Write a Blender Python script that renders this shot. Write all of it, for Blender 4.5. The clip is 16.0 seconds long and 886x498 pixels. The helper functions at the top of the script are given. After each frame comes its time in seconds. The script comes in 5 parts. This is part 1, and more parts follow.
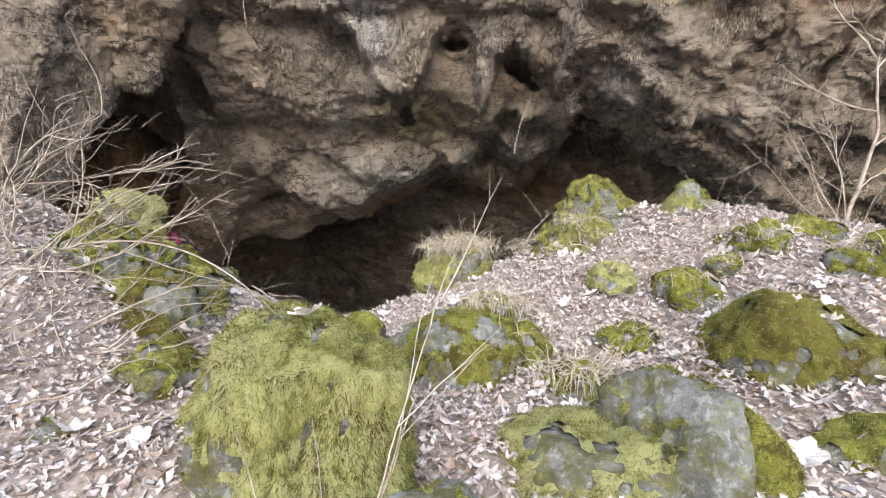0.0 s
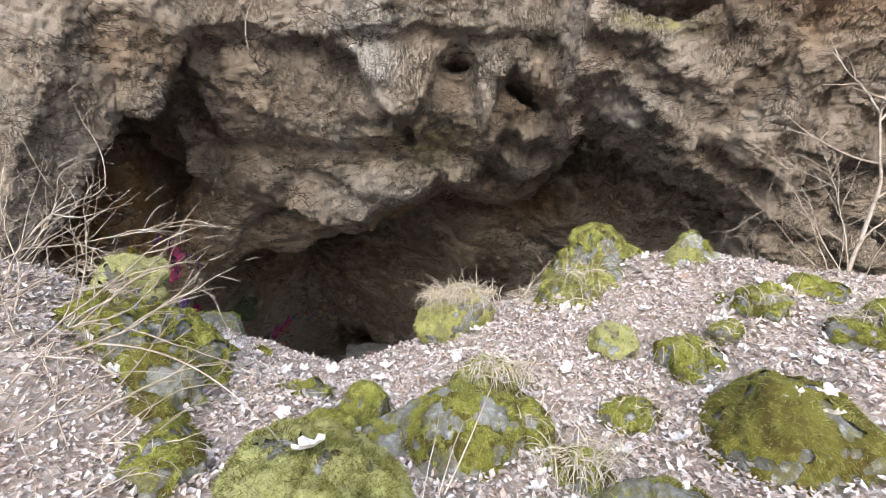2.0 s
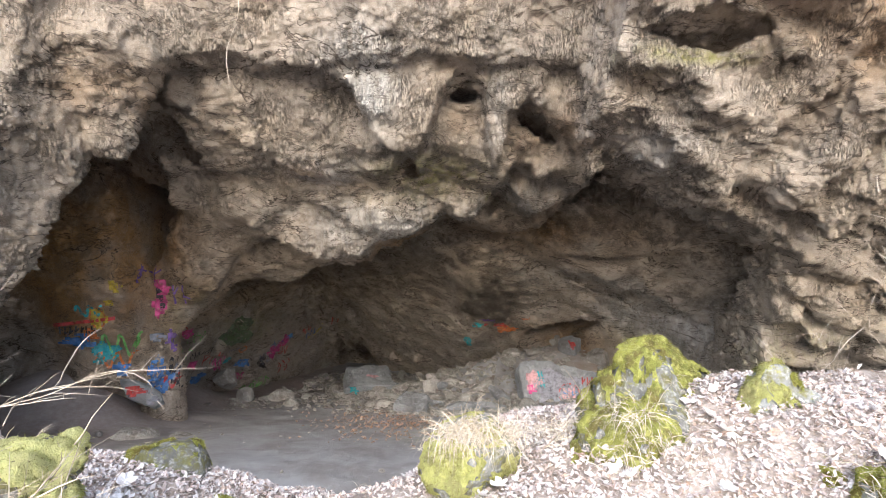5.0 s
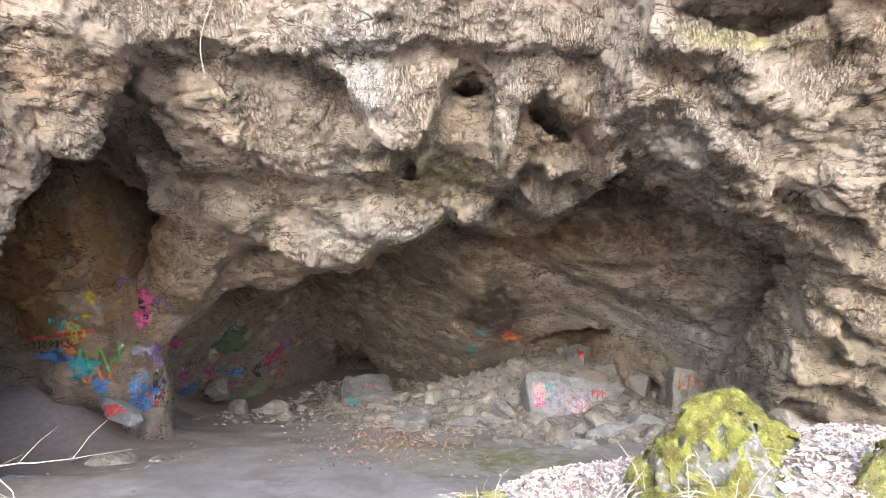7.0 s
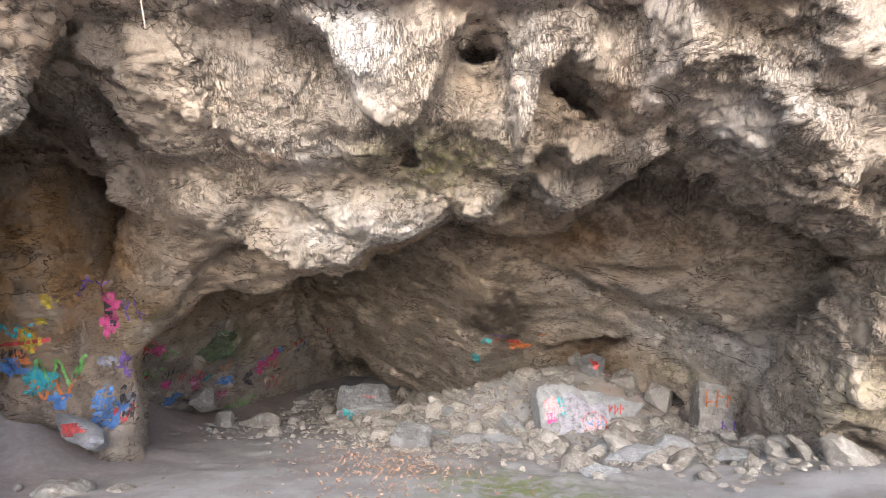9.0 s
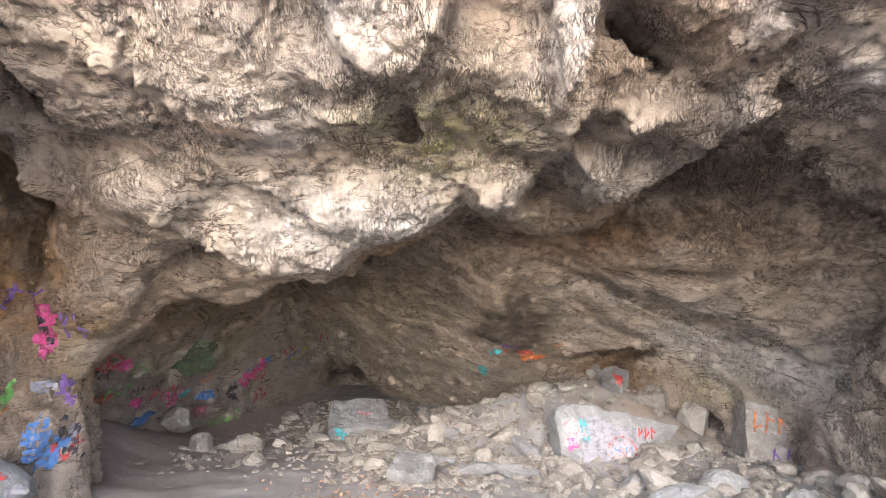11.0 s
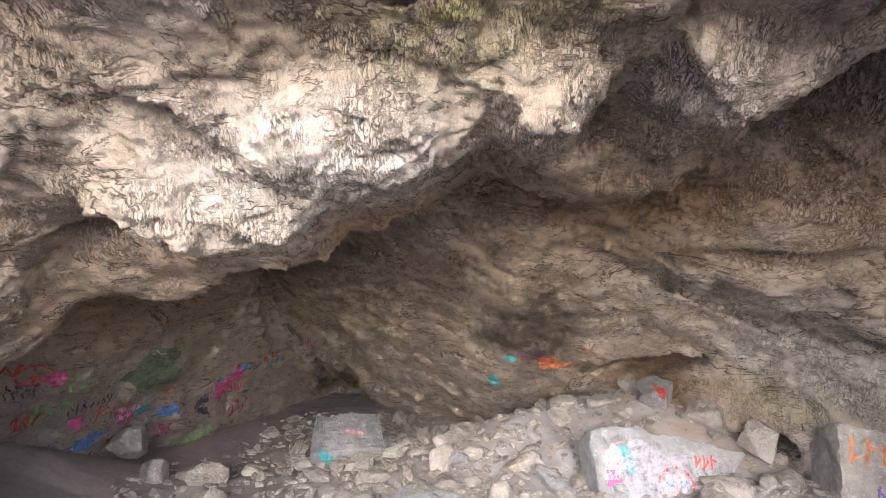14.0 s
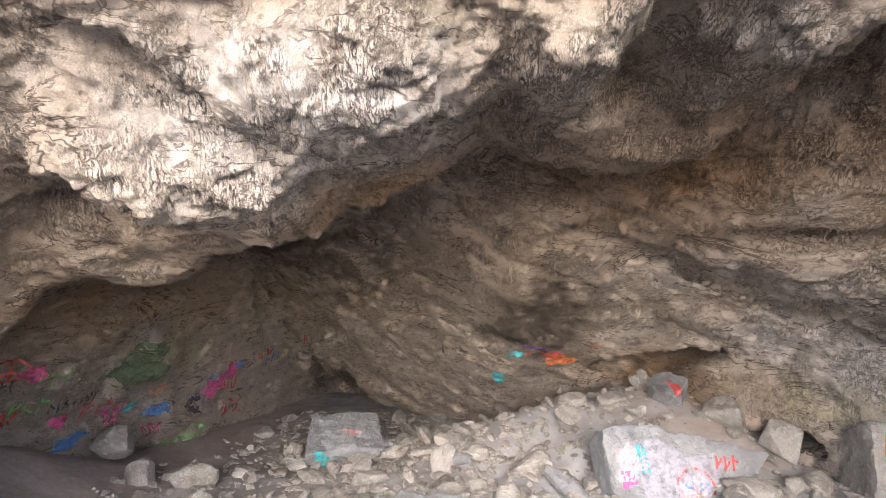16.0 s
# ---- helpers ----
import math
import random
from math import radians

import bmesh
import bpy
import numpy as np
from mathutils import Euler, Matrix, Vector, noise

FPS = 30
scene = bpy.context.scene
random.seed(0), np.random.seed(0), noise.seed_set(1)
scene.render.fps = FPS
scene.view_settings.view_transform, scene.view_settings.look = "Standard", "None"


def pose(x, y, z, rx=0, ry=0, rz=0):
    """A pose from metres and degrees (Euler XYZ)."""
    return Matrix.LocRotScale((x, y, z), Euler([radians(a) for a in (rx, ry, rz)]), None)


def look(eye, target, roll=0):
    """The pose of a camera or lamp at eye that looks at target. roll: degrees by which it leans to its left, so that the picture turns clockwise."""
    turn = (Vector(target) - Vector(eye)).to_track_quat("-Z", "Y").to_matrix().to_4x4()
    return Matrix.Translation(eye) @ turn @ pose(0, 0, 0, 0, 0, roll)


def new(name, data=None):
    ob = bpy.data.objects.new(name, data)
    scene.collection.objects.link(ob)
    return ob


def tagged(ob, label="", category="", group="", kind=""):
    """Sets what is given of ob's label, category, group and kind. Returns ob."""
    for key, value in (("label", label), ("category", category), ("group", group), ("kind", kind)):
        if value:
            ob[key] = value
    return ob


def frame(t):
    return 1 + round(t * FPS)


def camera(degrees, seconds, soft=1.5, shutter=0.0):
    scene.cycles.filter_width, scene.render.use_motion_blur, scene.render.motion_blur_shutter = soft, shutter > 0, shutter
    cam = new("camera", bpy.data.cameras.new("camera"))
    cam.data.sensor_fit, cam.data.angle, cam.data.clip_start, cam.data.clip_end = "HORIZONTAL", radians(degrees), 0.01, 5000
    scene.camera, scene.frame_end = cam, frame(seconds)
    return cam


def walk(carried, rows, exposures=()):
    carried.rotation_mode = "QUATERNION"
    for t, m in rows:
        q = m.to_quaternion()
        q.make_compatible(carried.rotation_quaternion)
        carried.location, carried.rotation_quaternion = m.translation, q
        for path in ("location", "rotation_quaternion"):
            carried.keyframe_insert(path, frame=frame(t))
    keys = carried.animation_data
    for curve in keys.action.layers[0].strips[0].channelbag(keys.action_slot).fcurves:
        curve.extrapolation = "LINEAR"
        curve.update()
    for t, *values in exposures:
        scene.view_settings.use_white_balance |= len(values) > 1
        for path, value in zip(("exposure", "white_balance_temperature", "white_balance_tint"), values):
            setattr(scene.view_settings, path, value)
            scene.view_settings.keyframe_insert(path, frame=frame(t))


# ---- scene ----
cam = camera(82.0, 16.0, soft=1.0)
PATH = [
    (0, (0.0, 0.021, 1.43), (0.008, 2.021, 1.448), 0.3),
    (0.5, (-0.002, 0.017, 1.474), (0.005, 2.017, 1.493), 0.3),
    (1, (-0.004, 0.022, 1.6), (0.003, 2.021, 1.619), 0.4),
    (1.5, (-0.004, 0.013, 1.753), (0.0, 2.013, 1.77), 0.3),
    (2, (-0.009, 0.013, 1.881), (-0.006, 2.013, 1.899), 0.3),
    (2.5, (-0.009, 0.018, 2.045), (-0.007, 2.018, 2.062), 0.4),
    (3, (-0.015, 0.062, 2.209), (-0.015, 2.062, 2.225), 0.4),
    (3.5, (-0.045, 0.22, 2.373), (-0.044, 2.22, 2.389), 0.4),
    (4, (-0.063, 0.478, 2.541), (-0.063, 2.478, 2.554), 0.3),
    (4.5, (-0.079, 0.752, 2.699), (-0.079, 2.752, 2.712), 0.3),
    (7, (-0.14, 1.945, 2.982), (-0.144, 3.945, 2.998), 0.2),
    (7.5, (-0.14, 2.262, 2.99), (-0.147, 4.262, 3.005), 0.3),
    (8, (-0.118, 2.602, 2.974), (-0.132, 4.602, 2.992), 0.4),
    (8.5, (-0.142, 3.021, 2.959), (-0.156, 5.021, 2.981), 0.4),
    (9, (-0.143, 3.428, 2.92), (-0.16, 5.428, 2.948), 0.5),
    (11.5, (-0.343, 6.059, 2.983), (-0.355, 8.059, 3.009), 0.2),
    (12, (-0.371, 6.572, 2.916), (-0.381, 8.572, 2.943), 0.1),
    (12.5, (-0.39, 7.047, 2.822), (-0.401, 9.047, 2.848), 0.2),
    (13, (-0.415, 7.517, 2.723), (-0.425, 9.517, 2.75), 0.2),
    (13.5, (-0.443, 7.971, 2.662), (-0.451, 9.971, 2.689), 0.1),
    (14, (-0.461, 8.394, 2.613), (-0.47, 10.393, 2.644), 0.1),
    (14.5, (-0.493, 8.72, 2.484), (-0.5, 10.72, 2.514), 0.1),
    (15, (-0.51, 8.911, 2.347), (-0.516, 10.911, 2.378), 0.1),
    (15.5, (-0.519, 9.043, 2.308), (-0.526, 11.043, 2.342), 0.1),
    (16, (-0.531, 9.125, 2.311), (-0.538, 11.125, 2.346), 0.1),
]
walk(cam, [(t, look(eye, target, roll)) for t, eye, target, roll in PATH],
     exposures=[(0, 0.45, 5650, 10), (3, 0.75, 5650, 10), (4.5, 1.08, 5650, 10), (7, 1.62, 5650, 12), (9, 1.98, 5650, 13), (12, 2.32, 5650, 15), (16, 2.34, 5650, 16)])

# ---- sky and sun: a bright, thinly overcast day, the cave facing the open sky ----
world = bpy.data.worlds.new("sky")
scene.world = world
world.use_nodes = True
wn = world.node_tree
sky = wn.nodes.new("ShaderNodeTexSky")
sky.sky_type = "NISHITA"
sky.sun_disc = False
sky.sun_elevation = radians(28)
sky.sun_rotation = radians(182)
sky.air_density, sky.dust_density, sky.ozone_density = 1.0, 4.0, 1.0
wn.links.new(sky.outputs[0], wn.nodes["Background"].inputs[0])
wn.nodes["Background"].inputs[1].default_value = 0.175
sun_data = bpy.data.lights.new("sun", "SUN")
sun_data.energy, sun_data.angle, sun_data.color = 1.25, radians(95), (1.0, 0.985, 0.965)
sun = new("sun", sun_data)
sun.matrix_world = look((-1, -22, 18), (0, 8, 2))


# ---- small tools ----
def hashed(ix, iy, iz, seed):
    h = (ix * 374761393 + iy * 668265263 + iz * 2147483647 + seed * 974634777) & 0xFFFFFFFF
    h = ((h ^ (h >> 13)) * 1274126177) & 0xFFFFFFFF
    return ((h ^ (h >> 16)) & 0xFFFF) / 32767.5 - 1.0


def vnoise(P, seed=0):
    """Smooth noise from -1 to 1 at the rows of P, one bump a unit."""
    I = np.floor(P).astype(np.int64)
    f = P - I
    f = f * f * f * (f * (f * 6 - 15) + 10)
    out = np.zeros(len(P))
    for a in (0, 1):
        for b in (0, 1):
            for c in (0, 1):
                w = (f[:, 0] if a else 1 - f[:, 0]) * (f[:, 1] if b else 1 - f[:, 1]) * (f[:, 2] if c else 1 - f[:, 2])
                out += w * hashed(I[:, 0] + a, I[:, 1] + b, I[:, 2] + c, seed)
    return out


def fbm(P, octaves=4, seed=0, gain=0.5):
    out, amp = np.zeros(len(P)), 1.0
    for k in range(octaves):
        out += amp * vnoise(P * 2.03 ** k + 17.3 * k, seed + k)
        amp *= gain
    return out


def ridged(P, octaves=4, seed=0, gain=0.55):
    out, amp = np.zeros(len(P)), 1.0
    for k in range(octaves):
        out += amp * (1 - 2 * np.abs(vnoise(P * 2.1 ** k + 9.1 * k, seed + k)))
        amp *= gain
    return out


def step01(a, b, v):
    u = np.clip((v - a) / (b - a), 0, 1)
    return u * u * (3 - 2 * u)


def mesh_of(name, verts, faces, smooth=True):
    me = bpy.data.meshes.new(name)
    verts = np.ascontiguousarray(verts, np.float32)
    faces = np.ascontiguousarray(faces, np.int32)
    n, k = faces.shape
    me.vertices.add(len(verts))
    me.vertices.foreach_set("co", verts.ravel())
    me.loops.add(n * k)
    me.loops.foreach_set("vertex_index", faces.ravel())
    me.polygons.add(n)
    me.polygons.foreach_set("loop_start", np.arange(0, n * k, k, dtype=np.int32))
    me.polygons.foreach_set("loop_total", np.full(n, k, np.int32))
    me.polygons.foreach_set("use_smooth", np.full(n, smooth, bool))
    me.update(calc_edges=True)
    me.validate()
    return me


def add_attr(me, name, values):
    at = me.attributes.new(name, "FLOAT", "POINT")
    at.data.foreach_set("value", np.ascontiguousarray(values, np.float32))


def graded(*stretches):
    """Coordinates from (start, end, step) stretches laid end to end."""
    rows = [np.arange(a, b - 1e-6, s) for a, b, s in stretches]
    return np.concatenate(rows + [[stretches[-1][1]]])


# ---- the ground: one sheet, from the mound before the cave down to its floor and out to the horizon ----
def bump(x, y, cx, cy, rx, ry, h):
    return h * np.exp(-((x - cx) / rx) ** 2 - ((y - cy) / ry) ** 2)


def ground_height(x, y, rough=True):
    x, y = np.asarray(x, float), np.asarray(y, float)
    outside = 0.12 + 0.21 * np.clip(y, -3, 6) - 0.35 * step01(1, -9, y)
    outside = outside + 0.2 * step01(0.2, 3.2, x) * step01(0, 3, y)
    outside = outside + bump(x, y, 1.7, 4.6, 1.5, 1.0, 0.42) + bump(x, y, 3.4, 4.0, 1.6, 2.0, 0.35)
    outside = outside + bump(x, y, -2.6, 3.2, 0.95, 1.2, 0.55) + bump(x, y, -4.5, 3.1, 1.7, 1.5, 0.9)
    outside = outside - bump(x, y, -0.9, 5.2, 1.2, 1.3, 0.36)
    inside = -1.15 - 0.2 * (np.clip(y, 9, 24) - 11) - 0.1 * np.clip(y - 24, 0, 14)
    inside = inside + bump(x, y, 5.8, 23.0, 3.0, 2.7, 2.2) + bump(x, y, 1.6, 23.6, 3.0, 2.6, 1.35)
    inside = inside + bump(x, y, -10.7, 15.0, 1.9, 1.5, 1.5) + bump(x, y, -11.0, 20.0, 1.5, 3.0, 1.2) + bump(x, y, 8.5, 13, 2.5, 3.0, 0.5) + bump(x, y, 7.5, 18, 2.5, 3, 0.4)
    crest = 4.75 + 0.8 * step01(-0.8, 0.9, x) + 0.12 * np.clip(x - 2, 0, 5)
    w = step01(0, 1, (y - crest) / 2.8)
    z = outside * (1 - w) + inside * w
    if rough:
        P = np.c_[x.ravel(), y.ravel(), np.zeros(x.size)]
        far = np.exp(-np.hypot(x, y - 8) / 60).ravel()
        n = 0.10 * fbm(P * 0.9, 3, 5) + 0.035 * fbm(P * 4.0, 3, 8)
        calm = 1 - 0.8 * np.exp(-((P[:, 0] + 3) / 4.5) ** 2 - ((P[:, 1] - 13) / 4.0) ** 2)
        z = z + (n * far * calm).reshape(x.shape)
    return z


# ---- the rock: a solid that leans over the cave, with lobes hanging from it and pockets worn into it ----
XS = graded((-13.5, -7.2, 0.17), (-7.2, 7.6, 0.085), (7.6, 13.5, 0.17))
YS = graded((4.4, 7.6, 0.16), (7.6, 15.6, 0.085), (15.6, 29.0, 0.16), (29.0, 41.0, 0.24))
ZS = graded((-5.2, 1.6, 0.14), (1.6, 6.6, 0.085), (6.6, 10.6, 0.2))

def lattice(cell, seed):
    """Smooth noise on the whole grid, one bump a cell."""
    rng = np.random.default_rng(seed)
    axes = []
    for C in (XS, YS, ZS):
        u = (C - C[0]) / cell
        i = np.floor(u).astype(int)
        f = u - i
        f = f * f * (3 - 2 * f)
        W = np.zeros((len(C), i[-1] + 2), np.float32)
        W[np.arange(len(C)), i] = 1 - f
        W[np.arange(len(C)), i + 1] = f
        axes.append(W)
    L = rng.uniform(-1, 1, [w.shape[1] for w in axes]).astype(np.float32)
    L = np.einsum("ia,abc->ibc", axes[0], L, optimize=True)
    L = np.einsum("jb,ibc->ijc", axes[1], L, optimize=True)
    return np.einsum("kc,ijc->ijk", axes[2], L, optimize=True)



# the grid's places, bent a little so that no form is regular
X = XS[:, None, None].astype(np.float32) + 0.17 * lattice(1.3, 21) + 0.06 * lattice(0.5, 22)
Y = YS[None, :, None].astype(np.float32) + 0.17 * lattice(1.3, 23) + 0.06 * lattice(0.5, 24)
Z = ZS[None, None, :].astype(np.float32) + 0.12 * lattice(1.2, 25) + 0.06 * lattice(0.45, 26)


def blend(a, b, k):
    """Smooth union of two solids (positive inside)."""
    h = np.clip(0.5 + 0.5 * (a - b) / k, 0, 1)
    return b + (a - b) * h + k * h * (1 - h)


def plane(px, py, pz, nx, ny, nz):
    """Solid on the side of (px, py, pz) to which the normal points."""
    s = math.sqrt(nx * nx + ny * ny + nz * nz)
    return ((X - px) * (nx / s) + (Y - py) * (ny / s) + (Z - pz) * (nz / s))


def limb(a, b, ra, rb):
    """Tapered round limb from a to b, over the whole grid."""
    d = [b[i] - a[i] for i in range(3)]
    t = ((X - a[0]) * d[0] + (Y - a[1]) * d[1] + (Z - a[2]) * d[2]) / sum(v * v for v in d)
    t = np.clip(t, 0, 1)
    dist = np.sqrt((X - a[0] - t * d[0]) ** 2 + (Y - a[1] - t * d[1]) ** 2 + (Z - a[2] - t * d[2]) ** 2)
    return ra + (rb - ra) * t - dist


def near(cx, cy, cz, r):
    return (slice(*np.searchsorted(XS, (cx - r, cx + r))), slice(*np.searchsorted(YS, (cy - r, cy + r))), slice(*np.searchsorted(ZS, (cz - r, cz + r))))


def lump(rock, cx, cy, cz, rx, ry, rz, tilt=0.0, k=0.12, dig=False):
    """Add an ellipsoid to the rock in place, or dig it out; tilt turns it about the y axis, in degrees."""
    w = near(cx, cy, cz, max(rx, ry, rz) * 1.6 + 0.6)
    c, s = math.cos(radians(tilt)), math.sin(radians(tilt))
    dx, dy, dz = X[w] - cx, Y[w] - cy, Z[w] - cz
    u, v = c * dx + s * dz, -s * dx + c * dz
    b = (1 - np.sqrt((u / rx) ** 2 + (dy / ry) ** 2 + (v / rz) ** 2)) * min(rx, ry, rz)
    rock[w] = -blend(-rock[w], b, k) if dig else blend(rock[w], b, k)


def drip(rock, a, b, ra, rb, k=0.1):
    """Add a tapered pendant from a down to b, in place."""
    m = [(a[i] + b[i]) / 2 for i in range(3)]
    d = [b[i] - a[i] for i in range(3)]
    q = sum(v * v for v in d)
    w = near(*m, math.sqrt(q) / 2 + ra + 0.5)
    x, y, z = X[w], Y[w], Z[w]
    t = np.clip(((x - a[0]) * d[0] + (y - a[1]) * d[1] + (z - a[2]) * d[2]) / q, 0, 1)
    dist = np.sqrt((x - a[0] - t * d[0]) ** 2 + (y - a[1] - t * d[1]) ** 2 + (z - a[2] - t * d[2]) ** 2)
    rock[w] = blend(rock[w], ra + (rb - ra) * t - dist, k)


def underside(x, y):
    """Height of the overhang's underside, before its lobes."""
    return np.maximum(5.3 - 0.46 * (y - 9.0), 2.9 + 1.0 * step01(-1.3, 0.3, x)) + 0.05 * np.clip(np.abs(x + 1.2) - 1.2, 0, 6) ** 2


# lower edges of the four curtains of rock, one behind the other: x, then height
EDGE_FRONT = (-4.2, 6.6, -2.9, 6.2, -1.75, 5.6, -1.31, 5.0, -0.96, 4.65, -0.57, 4.65, -0.31, 5.05, -0.13, 5.6, 0.26, 5.8, 0.6, 5.6, 0.72, 4.9, 0.92, 4.3, 1.1, 5.1, 1.4, 5.45, 1.84, 5.25, 2.37, 5.05, 2.65, 4.3)
EDGE_SECOND = (-5.3, 5.7, -4.4, 5.0, -3.14, 4.6, -2.35, 4.95, -1.56, 4.43, -1.15, 4.45, -1.07, 4.82, -0.67, 4.82, -0.57, 4.43, 0.02, 4.83, 0.51, 4.65, 1.05, 4.38, 1.45, 4.68, 1.84, 4.4, 2.4, 4.45, 3.0, 4.4)
EDGE_THIRD = (-4.6, 4.6, -3.53, 4.3, -2.72, 3.72, -2.03, 3.52, -1.8, 3.12, -1.22, 3.05, -0.7, 3.26, -0.07, 3.8, 0.3, 3.56, 0.62, 3.62, 1.0, 4.3, 1.26, 4.45, 1.54, 4.05, 2.06, 3.82, 2.58, 4.12, 3.04, 4.4)
EDGE_FOURTH = (-6.5, 3.9, -5.2, 3.45, -4.3, 3.25, -3.9, 3.02, -3.24, 2.67, -2.18, 2.7, -1.85, 2.97, -0.72, 3.3, 0.07, 3.76, 0.73, 3.63, 1.4, 3.47, 2.13, 3.49, 2.6, 3.75, 3.1, 4.3)


def ragged(seed, amp):
    """Uneven heights along x, for broken lower edges."""
    P = np.c_[XS * 2.2, 0 * XS, 0 * XS]
    return (amp * fbm(P, 4, seed, 0.6)).astype(np.float32)[:, None, None]


def stepped(h, rise):
    """A slope turned into ledges: upright for most of each rise, then a short overhang."""
    t = h / rise
    return rise * (np.floor(t) + step01(0.72, 1.0, t - np.floor(t)))


def curtain(edge, front, seed, lo, hi, back):
    """A hanging curtain of rock: its front surface, its broken lower edge, its ends and its back."""
    low = np.interp(XS, edge[0::2], edge[1::2]).astype(np.float32)[:, None, None] + ragged(seed, 0.05)
    fold = 0.1 * np.sin(X * 4.1 + seed) + 0.06 * np.sin(X * 9.3 + 2 * seed)
    return np.minimum(np.minimum((Y - front + fold) * 0.75, (Z - low) * 0.7), np.minimum(np.minimum(X - lo, hi - X), back - Y))


def rock_solid():
    # back wall, leaning over the chamber, and the roof above it
    s = math.sqrt(0.72 ** 2 + 0.69 ** 2 + 1.0)
    rock = ((np.minimum(X, 1.2) + 7.27) * 0.72 + (Y - 30.0) * 0.69 + (Z - 1.07)) / s
    rock = np.maximum(rock, plane(0, 36.5, -3.4, 0.1, 1, 0.3))
    # slanting right wall in three strata, each ledge standing out over the next
    ledge = Z - (3.0 - 0.39 * (X - 2.2))
    upper = Z - (2.75 + 0.04 * (X - 5.5))
    rock = blend(rock, plane(6.6, 18.5, 1.0, 0.666, 1, 1.55) - 0.6 * np.clip(3.9 - X, 0, 9) + 0.7 * step01(0.0, 0.1, ledge) - 0.35 + 0.35 * step01(0.0, 0.08, upper) - 0.35 * step01(0.14, 0.0, np.abs(ledge + 1.25)) - 0.35 * step01(0.15, 0.0, np.abs(ledge + 0.12)), 0.2)
    # leaning left wall
    rock = blend(rock, plane(-9.55, 24.5, -1.1, -1, 0.36, 0.52), 0.35)
    # roof over everything
    rock = blend(rock, np.minimum(plane(0, 0, 5.9, 0, 0, 1), plane(0, 9.2, 5.8, 0, 1, 0.5)), 0.4)
    # the mass that hangs into the mouth
    hang = np.minimum((Z - underside(X, Y) - 0.35) * 0.9, plane(0, 10.5, 5.5, 0, 1, 0.4))
    hang = np.minimum(hang, 15.3 + 0.25 * (Z - 3) - Y)
    hang = np.minimum(hang, 3.4 - X)
    rock = blend(rock, hang, 0.2)
    rock = blend(rock, curtain(EDGE_FRONT, 9.6 + 0.8 * np.clip(5.4 - Z, 0, 2) - 0.25 * np.clip(Z - 5.4, 0, 9), 3, -4.2, 2.8, 13), 0.05)
    rock = blend(rock, curtain(EDGE_SECOND, 11.05 + 0.3 * (4.6 - Z) + 0.6 * np.clip(Z - 5.1, 0, 2) * step01(-1.6, -0.9, X) - 0.8 * step01(-1.6, -2.8, X) * step01(4.4, 5.6, Z), 5, -5.2, 3.1, 13.5), 0.05)
    rock = blend(rock, curtain(EDGE_THIRD, 12.5 + 0.68 * (4.0 - Z), 7, -4.5, 3.2, 14.6), 0.05)
    rock = blend(rock, curtain(EDGE_FOURTH, 13.5 + 0.7 * (3.1 - Z) + 1.6 * step01(0.0, 1.5, X), 9, -6.4, 3.2, 15.9), 0.05)
    # the lip over the right-hand half of the mouth, and the face beside it
    bed = Z + 0.32 * X + 0.3 * lattice(1.1, 31) + 0.12 * lattice(0.4, 32)
    face = (Y - 8.9 + 0.95 * (stepped(bed, 0.72) - 0.32 * X - 4.7)) / 1.25
    lip = Z - (4.42 - 0.44 * (X - 3.3) - 4.0 * np.clip(X - 6.9, 0, 9))
    lip = (lip - ragged(12, 0.1)) / np.where(X > 7.0, 3.2, 1.05)
    thick = 1.3 - (face - 0.6 * np.clip(Z - 3.4, 0, 9)) + 0.9 * step01(7.2, 8.0, X)
    rock = blend(rock, np.minimum(np.minimum(face, lip), np.minimum(thick, X - 2.2)), 0.07)
    # the limb of rock between the side passage and the chamber
    rock = blend(rock, limb((-4.9, 13.75, 4.8), (-7.75, 15.85, 1.75), 1.25, 0.62), 0.25)
    rock = blend(rock, limb((-4.4, 16.1, 3.5), (-6.5, 16.5, 2.75), 1.0, 0.72), 0.25)
    rock = blend(rock, limb((-6.5, 16.5, 2.75), (-8.0, 16.35, 0.95), 0.72, 0.42), 0.2)
    rock = blend(rock, limb((-7.95, 16.1, 1.6), (-8.4, 16.0, 0.0), 0.55, 0.42), 0.2)
    rock = blend(rock, limb((-8.4, 16.0, 0.0), (-7.95, 15.7, -2.4), 0.4, 0.62), 0.2)
    # the ledge that hangs behind the lobes
    rock = blend(rock, limb((-2.6, 16.0, 3.35), (-4.7, 17.0, 2.82), 0.62, 0.68), 0.2)
    rock = blend(rock, limb((-4.7, 17.0, 2.82), (-6.6, 16.9, 2.45), 0.66, 0.6), 0.2)
    # back of the side passage, and the buttress on its outer side
    rock = blend(rock, np.minimum(np.minimum(plane(-9, 14.45, 1, -0.1, 1, 0.44), -8.35 - X), 17.4 - Y), 0.15)
    rock = blend(rock, limb((-9.6, 15.2, -0.2), (-8.3, 15.4, -0.5), 0.75, 0.55), 0.2)
    rock = blend(rock, plane(-11.6, 12, 1, -1, 0.0, 0.25), 0.5)
    edge = -6.55 - 0.4 * (3.6 - Z) - X
    left = np.minimum(np.minimum(edge, 9.5 - Y), plane(-7, 7.9, 3.5, -0.45, 1, 0.3))
    rock = blend(rock, left, 0.3)
    rock = blend(rock, plane(11.3, 11, 1, 1, 0.5, 0.2), 0.7)
    return rock


